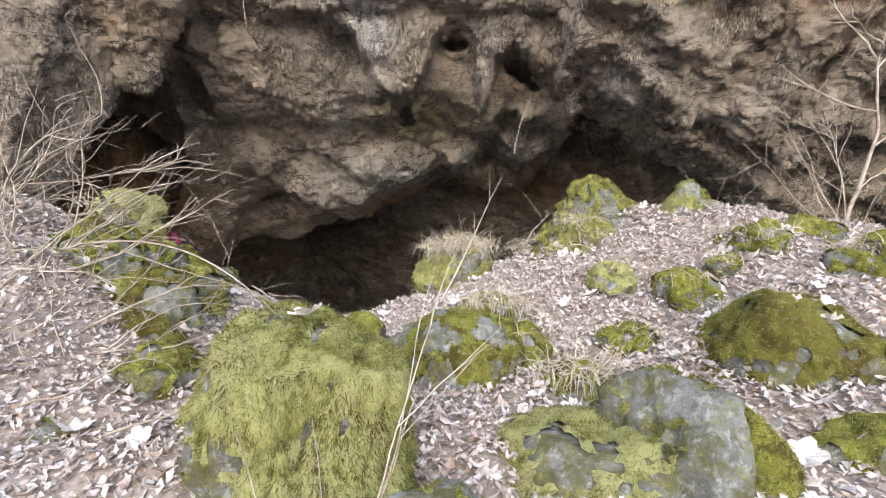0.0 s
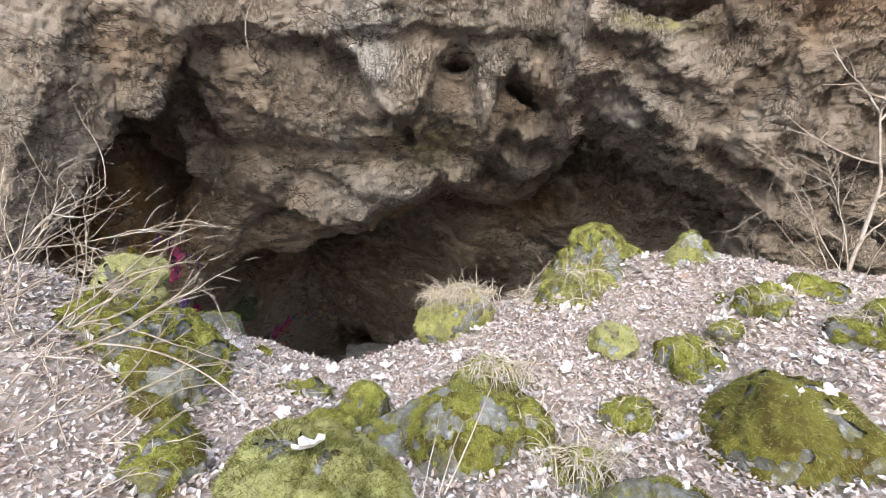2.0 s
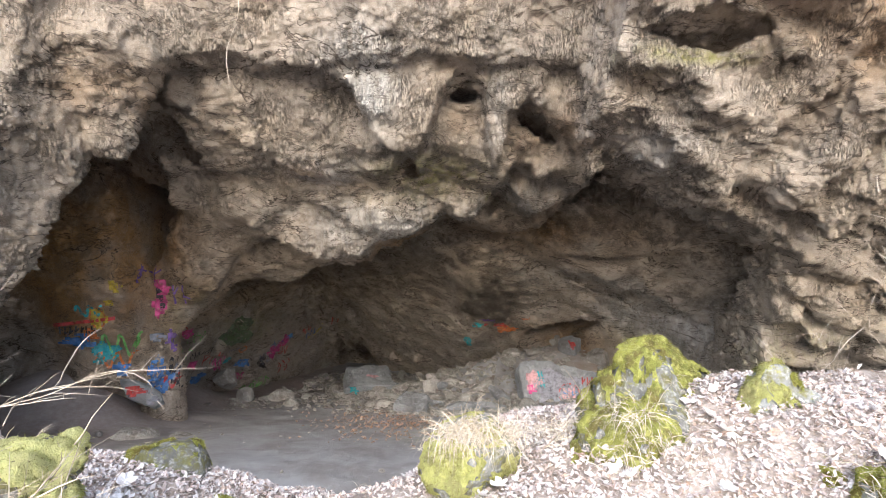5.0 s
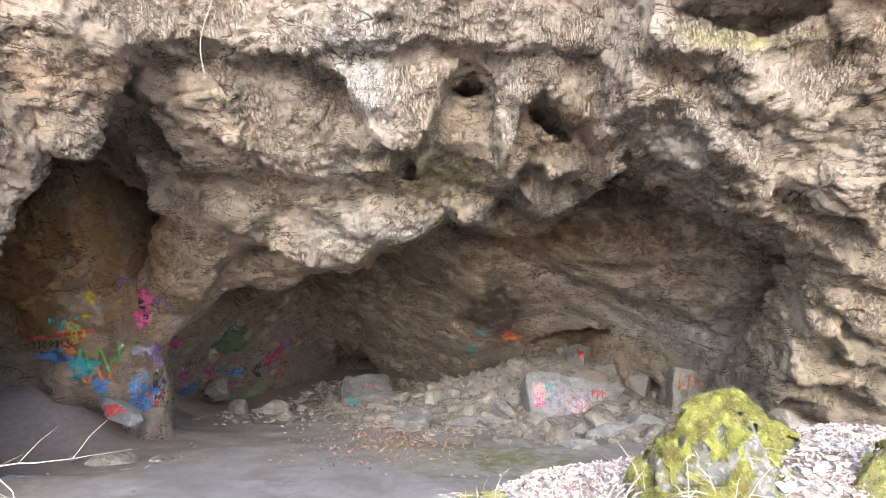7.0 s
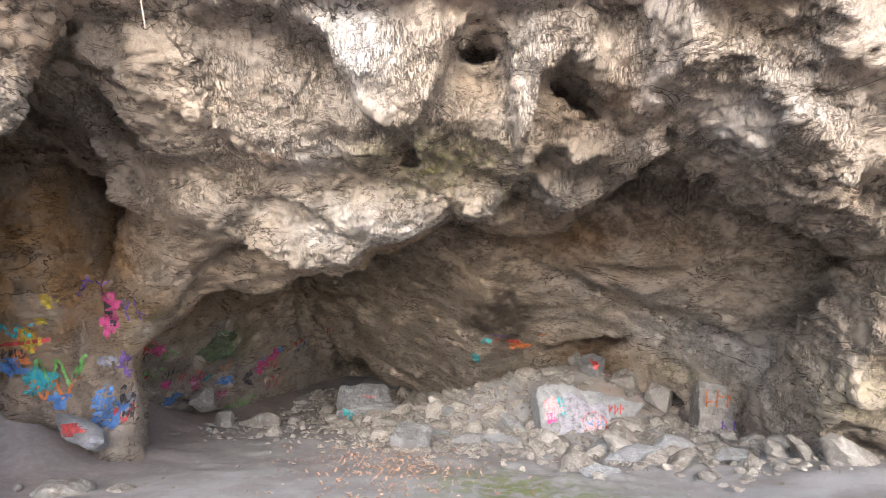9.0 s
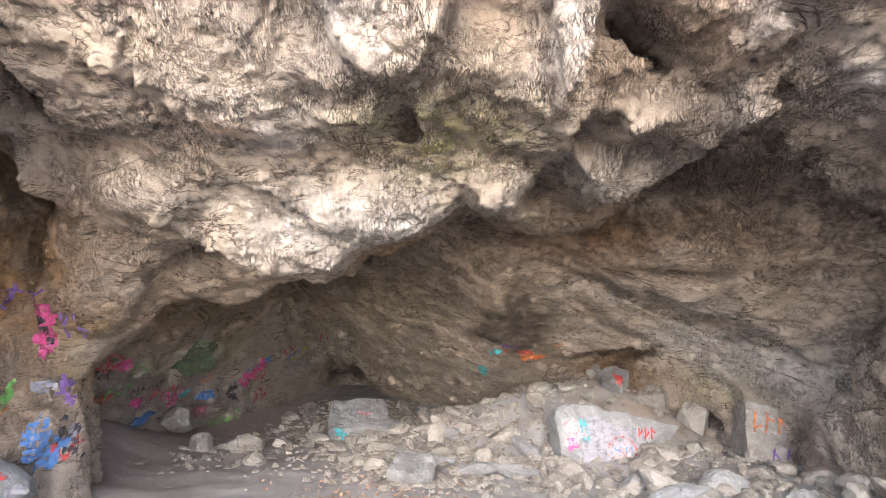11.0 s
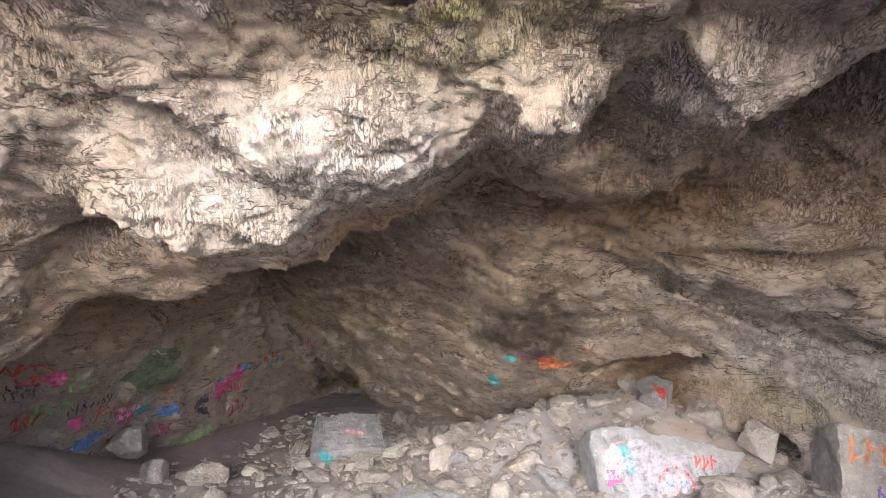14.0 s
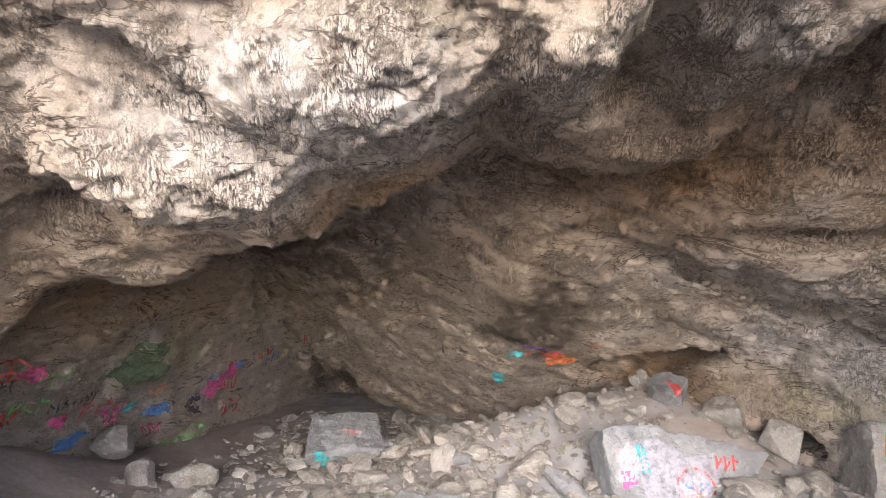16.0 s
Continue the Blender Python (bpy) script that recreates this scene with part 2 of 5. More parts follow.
def rock_details(rock):
    # swellings on the curtains
    lump(rock, -1.4, 13.0, 3.8, 0.9, 0.75, 0.62, 0)
    lump(rock, -2.7, 14.0, 3.25, 0.75, 0.5, 0.42, 8, 0.06)
    lump(rock, 0.35, 12.9, 4.0, 0.36, 0.4, 0.36, 0, 0.08)
    lump(rock, 2.05, 12.9, 4.25, 0.45, 0.45, 0.36, -14, 0.07)
    lump(rock, -4.6, 13.4, 4.1, 1.1, 1.2, 0.7, 14, 0.08)
    lump(rock, -2.6, 11.6, 4.85, 0.8, 0.7, 0.45, 12, 0.1)
    drip(rock, (-5.3, 8.9, 6.0), (-5.68, 9.4, 4.7), 0.8, 0.3, 0.3)
    drip(rock, (-6.3, 8.9, 5.8), (-6.5, 9.3, 4.4), 0.8, 0.45, 0.3)
    # slanting ribs on the right-hand face, each over the next
    drip(rock, (4.4, 8.4, 6.0), (3.3, 9.9, 4.55), 0.5, 0.25, 0.08)
    drip(rock, (5.6, 7.9, 6.4), (4.4, 9.6, 4.2), 0.6, 0.28, 0.08)
    drip(rock, (6.6, 7.8, 6.3), (5.7, 9.6, 3.9), 0.65, 0.3, 0.08)
    drip(rock, (7.8, 8.2, 5.8), (6.7, 9.9, 3.5), 0.6, 0.3, 0.08)
    # pockets and holes
    for hole in ((0.24, 11.2, 5.72, 0.34, 1.2, 0.2, 0), (1.6, 11.2, 5.3, 0.5, 1.2, 0.2, -22), (-0.86, 11.4, 4.55, 0.22, 1.1, 0.26, 0),
                 (-2.75, 11.7, 4.3, 0.3, 0.45, 0.2, 0), (3.62, 8.35, 5.95, 0.82, 0.8, 0.24, -4), (1.15, 13.2, 4.0, 0.2, 1.0, 0.4, 0), (1.45, 11.6, 4.5, 0.25, 0.8, 0.25, 0)):
        lump(rock, *hole, k=0.05, dig=True)
    for hole in ((-5.65, 10.9, 5.05, 0.6, 1.7, 0.62, -25),
                 (-5.6, 12.3, 3.7, 0.3, 0.35, 0.16, 20), (5.1, 9.8, 3.75, 0.45, 0.5, 0.16, 18), (-5.3, 36.0, -4.3, 1.2, 3.4, 0.9, 0)):
        lump(rock, *hole, k=0.06, dig=True)
    for hole in ((4.8, 22.6, -0.45, 1.9, 2.4, 0.42, 22), (7.6, 21.0, -1.7, 1.3, 1.2, 0.5, 25)):
        lump(rock, *hole, k=0.1, dig=True)
    return rock


def skin(F):
    """The surface where F is nought, as quads on the grid's cells."""
    S = F > 0
    cell = np.zeros([n - 1 for n in F.shape], np.uint8)
    corners = [(a, b, c) for a in (0, 1) for b in (0, 1) for c in (0, 1)]
    for a, b, c in corners:
        cell += S[a:F.shape[0] - 1 + a, b:F.shape[1] - 1 + b, c:F.shape[2] - 1 + c]
    I = np.argwhere((cell > 0) & (cell < 8))
    ids = np.full(cell.shape, -1, np.int32)
    ids[tuple(I.T)] = np.arange(len(I))
    val = {k: F[I[:, 0] + k[0], I[:, 1] + k[1], I[:, 2] + k[2]] for k in corners}
    pos = {k: np.c_[XS[I[:, 0] + k[0]], YS[I[:, 1] + k[1]], ZS[I[:, 2] + k[2]]] for k in corners}
    total, count = np.zeros((len(I), 3)), np.zeros(len(I))
    for k in corners:
        for ax in range(3):
            if k[ax]:
                continue
            m = tuple(1 if i == ax else k[i] for i in range(3))
            va, vb = val[k], val[m]
            cross = (va > 0) != (vb > 0)
            t = np.where(cross, va / np.where(cross, va - vb, 1), 0)[:, None]
            total += np.where(cross[:, None], pos[k] * (1 - t) + pos[m] * t, 0)
            count += cross
    verts = total / count[:, None]
    quads = []
    for ax in range(3):
        o, p = [(1, 2), (2, 0), (0, 1)][ax]
        lo, hi = [slice(None)] * 3, [slice(None)] * 3
        lo[ax], hi[ax] = slice(0, -1), slice(1, None)
        E = np.argwhere(S[tuple(lo)] != S[tuple(hi)])
        E = E[(E[:, o] > 0) & (E[:, p] > 0) & (E[:, o] < F.shape[o] - 1) & (E[:, p] < F.shape[p] - 1)]
        q = []
        for do, dp in ((-1, -1), (0, -1), (0, 0), (-1, 0)):
            C = E.copy()
            C[:, o] += do
            C[:, p] += dp
            q.append(ids[tuple(C.T)])
        q = np.stack(q, 1)
        flip = ~S[tuple(E.T)]
        q[flip] = q[flip][:, ::-1]
        quads.append(q)
    return verts, np.concatenate(quads)


solid = rock_solid().astype(np.float32)
solid += 0.1 * lattice(2.3, 1)
solid = rock_details(solid)
solid += 0.035 * lattice(0.6, 2) + 0.022 * lattice(0.3, 3)
del X, Y, Z
solid[0], solid[-1], solid[:, 0], solid[:, -1], solid[:, :, -1] = -1, -1, -1, -1, -1
rock_verts, rock_quads = skin(solid)
del solid


def finer(verts, quads):
    """Each quad in four."""
    n = len(verts)
    e = np.sort(np.concatenate([quads[:, [i, (i + 1) % 4]] for i in range(4)]), 1).astype(np.int64)
    key, inv = np.unique(e[:, 0] * n + e[:, 1], return_inverse=True)
    mid = (verts[key // n] + verts[key % n]) / 2
    m = (n + inv).reshape(4, -1).T
    c = n + len(mid) + np.arange(len(quads))
    out = np.concatenate([verts, mid, verts[quads].mean(1)])
    q = np.concatenate([np.stack([quads[:, i], m[:, i], c, m[:, i - 1]], 1) for i in range(4)])
    return out, q


def chipped(P, seed):
    """Facets: each cell of a jittered grid has its own height and tilt, so the rock breaks into planes."""
    I = np.floor(P - 0.5).astype(np.int64)
    best, out = np.full(len(P), 9.0), np.zeros(len(P))
    for a in (0, 1):
        for b in (0, 1):
            for c in (0, 1):
                J = I + (a, b, c)
                j = [0.5 + 0.42 * hashed(J[:, 0], J[:, 1], J[:, 2], seed + k) for k in range(3)]
                D = P - J - np.stack(j, 1)
                d = (D * D).sum(1)
                h = hashed(J[:, 0], J[:, 1], J[:, 2], seed + 5) + sum(0.9 * hashed(J[:, 0], J[:, 1], J[:, 2], seed + 6 + k) * D[:, k] for k in range(3))
                near_it = d < best
                best, out = np.where(near_it, d, best), np.where(near_it, h, out)
    return out


def relieved(verts, quads):
    """Ridges, strata, flutes and pits on the rock, along its normals."""
    a, b = verts[quads[:, 2]] - verts[quads[:, 0]], verts[quads[:, 3]] - verts[quads[:, 1]]
    fn = np.cross(a, b)
    N = np.zeros_like(verts)
    for i in range(4):
        for ax in range(3):
            N[:, ax] += np.bincount(quads[:, i], fn[:, ax], len(verts))
    N /= np.linalg.norm(N, axis=1)[:, None] + 1e-9
    P = verts
    # beds dip to the right and inwards
    bed = P[:, 2] * 0.92 + P[:, 0] * 0.34 - 0.1 * P[:, 1]
    S = np.c_[P[:, 0] * 0.5, P[:, 1] * 0.5, bed * 2.6]
    front = step01(16.0, 13.5, P[:, 1])
    under = step01(0.2, -0.5, N[:, 2]) * front
    W = S + 0.35 * np.stack([vnoise(P * 1.7, 90), vnoise(P * 1.7, 91), vnoise(P * 1.7, 92)], 1)
    deep = 1.0 - 0.35 * front
    # the hanging mass is worn smooth; the right-hand face is broken into blocks
    worn = front * step01(3.2, 2.0, P[:, 0]) * step01(-7.5, -6.5, P[:, 0])
    B = P * (1.0, 1.0, 1.25) + 0.5 * np.stack([vnoise(P * 0.9, 94), vnoise(P * 0.9, 95), vnoise(P * 0.9, 96)], 1)
    broken = front * (1 - worn)
    d = 0.05 * chipped(B * 1.3, 200) * (0.45 + 0.9 * broken) + 0.036 * chipped(B * 3.1 + 3, 300) * (0.75 + 0.5 * broken) + 0.022 * chipped(B * 7.0 + 7, 400)
    d = d + 0.03 * ridged(S * 0.8, 3, 41) * deep * (1 - front) * (1 - 0.5 * step01(15.5, 18.0, P[:, 1])) + 0.014 * fbm(P * 7.0, 3, 61, 0.65)
    d = d - 0.07 * np.maximum(0, ridged(S * 1.3 + 5, 2, 51) - 1.05) * (1 - 0.8 * worn)
    d = d - 0.06 * np.maximum(0, 1 - np.abs(vnoise(B * 0.8 + 2, 58)) / 0.04) * front
    # deeper joints and ribs on the chamber's walls
    inner = step01(15.5, 18.0, P[:, 1])
    fan = np.arctan2(P[:, 0] + 7.0, 2.6 - P[:, 2])
    rib = np.c_[fan * 6.5 + 0.25 * vnoise(P * 0.8, 93), np.hypot(P[:, 0] + 7.0, 2.6 - P[:, 2]) * 0.3, P[:, 1] * 0.12]
    west = step01(18.0, 20.0, P[:, 1]) * step01(0.5, -2.0, P[:, 0])
    d = d + inner * (0.1 * chipped(W * 0.3 + 11, 500) + 0.045 * chipped(W * 1.0 + 2, 600)) + 0.2 * west * ridged(rib * 0.9, 3, 55)
    d = d - 0.16 * inner * np.maximum(0, 1 - np.abs(vnoise(S * 0.45 + 3, 57)) / 0.05)
    flute = np.c_[P[:, 0] * 9, P[:, 1] * 2.2, P[:, 2] * 1.6]
    d = d + 0.022 * under * (1 - 2 * np.abs(vnoise(flute, 71))) + 0.016 * under * (1 - 2 * np.abs(vnoise(flute * 2.1, 72)))
    return verts + N * d[:, None], N


low = rock_verts[:, 2] < ground_height(rock_verts[:, :1], rock_verts[:, 1:2], False)[:, 0] - 0.5
rock_quads = rock_quads[~low[rock_quads].all(1)]
mids = rock_verts[rock_quads].mean(1)
hull = (np.abs(mids[:, 0]) > 13.2) | (mids[:, 1] > 40.2) | (mids[:, 2] > 9.4) | (mids[:, 1] < 4.8)
coarse = rock_quads[hull]
used, inv = np.unique(coarse, return_inverse=True)
hull_verts, hull_quads = rock_verts[used], inv.reshape(-1, 4)
used, inv = np.unique(rock_quads[~hull], return_inverse=True)
rock_verts, rock_quads = finer(rock_verts[used], inv.reshape(-1, 4))
rock_verts = relieved(rock_verts, rock_quads)[0]
rock_quads = np.concatenate([rock_quads, hull_quads + len(rock_verts)])
rock_verts = np.concatenate([rock_verts, hull_verts])
rock_mesh = mesh_of("rock", rock_verts, rock_quads)


def spot(cx, cy, cz, rx, ry, rz):
    d = ((rock_verts[:, 0] - cx) / rx) ** 2 + ((rock_verts[:, 1] - cy) / ry) ** 2 + ((rock_verts[:, 2] - cz) / rz) ** 2
    return np.exp(-d)


# stains with places of their own: iron ochre, pale lime flows, algae, dark seep with painted shade
wet = fbm(rock_verts * 0.8, 3, 81)
ochre = np.maximum.reduce([1.7 * spot(-8.9, 13.8, 2.4, 2.2, 2.2, 2.2), 0.8 * spot(-7.0, 20, 0.6, 2.8, 4.5, 1.4), 0.9 * spot(-1.2, 15.3, 3.0, 1.6, 0.8, 0.5),
                           0.4 * spot(2.0, 10.2, 4.8, 0.9, 0.8, 0.5), 0.5 * spot(0.3, 10.1, 5.2, 0.4, 0.5, 0.3), 0.8 * spot(3.8, 16.5, 3.6, 3.2, 2.5, 0.9),
                           0.5 * spot(6.2, 8, 6.2, 1.4, 1.2, 0.9), 0.6 * spot(-5.2, 9, 5.3, 0.7, 0.8, 0.4), 0.5 * spot(-2.9, 11.3, 4.3, 0.4, 0.5, 0.3), 0.8 * spot(5.6, 22.5, -0.9, 1.8, 2, 0.8)])
pale = np.maximum.reduce([1.5 * spot(-1.4, 9.3, 5.5, 0.5, 0.9, 0.7), 0.7 * spot(-2.6, 11.5, 4.5, 0.7, 0.7, 0.35), 0.6 * spot(0.75, 9.9, 5.2, 0.25, 0.8, 0.6),
                          0.6 * spot(-1.6, 13.2, 3.3, 1.8, 1.6, 0.7), 0.5 * spot(1.6, 12.9, 3.9, 1.6, 0.9, 0.5), 0.55 * spot(5.5, 18.5, 1.9, 2.5, 1.6, 0.5), 0.6 * spot(6.8, 18.6, 0.4, 3.2, 2.5, 1.0), 0.5 * spot(3.2, 9.8, 4.6, 1.5, 0.8, 0.4)])
algae = np.maximum.reduce([0.9 * spot(-0.4, 11.6, 4.3, 1.0, 0.9, 0.4), spot(3.4, 8.3, 5.62, 0.85, 0.5, 0.13), 0.7 * spot(-7.2, 15, 0.9, 0.7, 1, 0.8), 0.6 * spot(-8.8, 24, -1.0, 1, 2, 0.9),
                           0.5 * spot(7.0, 20, -0.6, 2, 1.5, 0.6), 0.5 * spot(8.2, 12.5, 0, 1.2, 2, 1.0), 0.7 * spot(0.9, 12.7, 4.1, 0.15, 0.3, 0.15)])
# brown seep column; the rest paints interior shade on back wall, roof and recesses
seep_shade = np.maximum.reduce([2.2 * spot(1.75, 22.5, 0.9, 1.0, 4, 1.5), 0.45 * spot(-1.0, 25, 1.6, 5.0, 5.5, 1.6), 0.95 * spot(3.5, 15.5, 4.6, 4.5, 3.2, 1.5), 0.9 * spot(1.3, 14.5, 4.2, 1.2, 0.8, 0.5), 0.6 * spot(-0.6, 13.4, 4.0, 0.5, 0.6, 0.35), 1.6 * spot(-5.6, 37.0, -3.6, 1.8, 4.0, 1.1),
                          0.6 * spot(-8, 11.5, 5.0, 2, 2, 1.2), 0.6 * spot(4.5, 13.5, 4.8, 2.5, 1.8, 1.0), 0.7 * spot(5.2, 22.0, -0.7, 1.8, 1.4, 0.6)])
for key, v in (("ochre", ochre), ("pale", pale), ("algae", algae), ("seep_shade", seep_shade)):
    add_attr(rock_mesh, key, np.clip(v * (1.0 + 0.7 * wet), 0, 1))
rock = tagged(new("cave_rock", rock_mesh), "grey-brown overhanging limestone cliff with a wide cave mouth", "rock", kind="structure")


# ---- ground mesh ----
GX = graded((-900, -60, 120), (-60, -14, 4), (-14, -3.6, 0.25), (-3.6, 3.8, 0.05), (3.8, 14, 0.25), (14, 60, 4), (60, 900, 120))
GY = graded((-900, -60, 120), (-60, -8, 4), (-8, 0.6, 0.3), (0.6, 6.5, 0.05), (6.5, 26, 0.16), (26, 42, 0.3), (42, 60, 4), (60, 900, 120))
gx, gy = np.meshgrid(GX, GY, indexing="ij")
gz = ground_height(gx, gy)
nx, ny = gx.shape
gid = np.arange(nx * ny).reshape(nx, ny)
gq = np.stack([gid[:-1, :-1], gid[1:, :-1], gid[1:, 1:], gid[:-1, 1:]], -1).reshape(-1, 4)
ground_mesh = mesh_of("ground", np.c_[gx.ravel(), gy.ravel(), gz.ravel()], gq)
ground = tagged(new("ground", ground_mesh), "leaf-littered slope running down to a grey silt cave floor", "ground", kind="structure")


# ---- materials ----
class Nodes:
    """A short way to write node trees: makes nodes, links and mixes."""

    def __init__(self, name):
        self.mat = bpy.data.materials.new(name)
        self.mat.use_nodes = True
        self.tree = self.mat.node_tree
        self.bsdf = self.tree.nodes["Principled BSDF"]

    def node(self, kind, **sets):
        n = self.tree.nodes.new("ShaderNode" + kind)
        for k, v in sets.items():
            n.inputs[k].default_value = v
        return n

    def put(self, value, socket):
        if hasattr(value, "is_output"):
            self.tree.links.new(value, socket)
        else:
            socket.default_value = (*value, 1) if isinstance(value, tuple) and len(value) == 3 else value

    def place(self, scale=(1, 1, 1), turn=(0, 0, 0)):
        c = self.node("TexCoord")
        m = self.node("Mapping", Scale=scale, Rotation=turn)
        self.tree.links.new(c.outputs["Object"], m.inputs["Vector"])
        return m.outputs[0]

    def noise(self, at, scale, detail=6.0, rough=0.6, bend=0.0):
        n = self.node("TexNoise", Scale=scale, Detail=detail, Roughness=rough, Distortion=bend)
        self.tree.links.new(at, n.inputs["Vector"])
        return n.outputs["Fac"]

    def cells(self, at, scale, edge=False):
        n = self.node("TexVoronoi", Scale=scale)
        if edge:
            n.feature = "DISTANCE_TO_EDGE"
        self.tree.links.new(at, n.inputs["Vector"])
        return n.outputs["Distance"]

    def ramp(self, value, a, b, lo=0.0, hi=1.0):
        n = self.node("MapRange")
        n.interpolation_type = "SMOOTHSTEP"
        self.put(value, n.inputs["Value"])
        n.inputs["From Min"].default_value, n.inputs["From Max"].default_value = a, b
        n.inputs["To Min"].default_value, n.inputs["To Max"].default_value = lo, hi
        return n.outputs[0]

    def math(self, op, a, b=0.0):
        n = self.node("Math")
        n.operation = op
        self.put(a, n.inputs[0])
        self.put(b, n.inputs[1])
        return n.outputs[0]

    def mix(self, fac, a, b, how="MIX"):
        n = self.node("MixRGB")
        n.blend_type = how
        self.put(fac, n.inputs[0])
        self.put(a, n.inputs[1])
        self.put(b, n.inputs[2])
        return n.outputs[0]

    def attr(self, name):
        n = self.node("Attribute")
        n.attribute_name = name
        return n.outputs["Fac"]

    def bump(self, height, strength, distance, under=None):
        n = self.node("Bump", Strength=strength, Distance=distance)
        self.put(height, n.inputs["Height"])
        if under is not None:
            self.put(under, n.inputs["Normal"])
        return n.outputs[0]

    def done(self, colour, rough=0.85, normal=None, gloss=0.3):
        self.put(colour, self.bsdf.inputs["Base Color"])
        self.put(rough, self.bsdf.inputs["Roughness"])
        self.bsdf.inputs["Specular IOR Level"].default_value = gloss
        if normal is not None:
            self.put(normal, self.bsdf.inputs["Normal"])
        return self.mat


def cliff_material():
    n = Nodes("limestone")
    at = n.place()
    beds = n.place((0.6, 0.6, 2.6), (0.1, 0.35, 0.0))
    fall = n.place((3.0, 1.2, 0.55))
    big = n.noise(at, 0.55, 5, 0.6, 0.4)
    mid = n.noise(at, 2.4, 8, 0.65, 0.6)
    fine = n.noise(at, 13.0, 8, 0.7)
    grain = n.noise(at, 60.0, 4, 0.7)
    strata = n.noise(beds, 2.2, 8, 0.7, 0.8)
    flow = n.noise(fall, 3.2, 7, 0.65, 0.5)
    def line(at, scale, width, bend=1.0):
        v = n.noise(at, scale, 5, 0.6, bend)
        return n.ramp(n.math("ABSOLUTE", n.math("SUBTRACT", v, 0.5)), 0.0, width, 1.0, 0.0)

    tilted = n.place((0.55, 0.55, 1.5), (0.15, 0.42, 0.1))
    joints = n.math("MULTIPLY", line(tilted, 0.8, 0.016), n.ramp(n.noise(at, 0.9, 3), 0.42, 0.58))
    cracks = n.math("MULTIPLY", line(tilted, 4.2, 0.036), n.ramp(n.noise(at, 2.1, 3), 0.4, 0.6))
    hairs = n.math("MULTIPLY", line(fall, 11.0, 0.05, 0.25), n.ramp(n.noise(at, 1.5, 3), 0.38, 0.6))
    pits = n.ramp(n.noise(at, 22, 4, 0.6), 0.6, 0.7)
    col = n.mix(n.ramp(big, 0.35, 0.65), (0.49, 0.405, 0.31), (0.43, 0.37, 0.305))
    col = n.mix(n.ramp(mid, 0.48, 0.78, 0, 0.6), col, (0.33, 0.255, 0.18))
    col = n.mix(n.ramp(strata, 0.4, 0.75, 0, 0.3), col, (0.52, 0.48, 0.415))
    col = n.mix(n.math("MULTIPLY", n.ramp(mid, 0.2, 0.55, 0.5, 1.0), n.attr("pale")), col, (0.66, 0.62, 0.56))
    col = n.mix(n.math("MULTIPLY", n.ramp(flow, 0.42, 0.62), n.attr("pale")), col, (0.78, 0.76, 0.72))
    col = n.mix(n.math("MULTIPLY", n.ramp(n.noise(at, 1.7, 6), 0.25, 0.6, 0.6, 1.0), n.attr("ochre")), col, (0.50, 0.285, 0.11))
    col = n.mix(n.math("MULTIPLY", n.ramp(n.noise(at, 5.0, 6), 0.35, 0.6), n.attr("algae")), col, (0.38, 0.36, 0.13))
    # seep stain, plus shade coloured into the roof, back wall and recesses
    col = n.mix(n.math("MULTIPLY", n.ramp(n.noise(at, 2.0, 6), 0.25, 0.5, 0.45, 0.97), n.attr("seep_shade")), col, (0.075, 0.058, 0.042))
    col = n.mix(n.ramp(fine, 0.53, 0.7, 0, 0.35), col, (0.25, 0.195, 0.145))
    col = n.mix(n.ramp(grain, 0.54, 0.7, 0, 0.32), col, (0.22, 0.17, 0.13))
    col = n.mix(n.ramp(grain, 0.34, 0.46, 0.4, 0.0), col, (0.72, 0.69, 0.62))
    dark = n.math("MAXIMUM", n.math("MAXIMUM", joints, n.math("MULTIPLY", cracks, 0.8)), n.math("MAXIMUM", n.math("MULTIPLY", hairs, 0.42), n.math("MULTIPLY", pits, 0.45)))
    col = n.mix(n.math("MULTIPLY", dark, 0.92), col, (0.075, 0.055, 0.04))
    h = n.math("ADD", n.math("MULTIPLY", mid, 0.4), n.math("MULTIPLY", fine, 0.6))
    h = n.math("ADD", h, n.math("MULTIPLY", strata, 0.35))
    h = n.math("SUBTRACT", h, n.math("MULTIPLY", dark, 0.25))
    normal = n.bump(h, 0.9, 0.075)
    normal = n.bump(n.math("ADD", grain, n.math("SUBTRACT", flow, n.math("MULTIPLY", hairs, 0.45))), 0.9, 0.025, normal)
    return n.done(col, n.ramp(fine, 0.3, 0.7, 0.75, 0.95), normal)


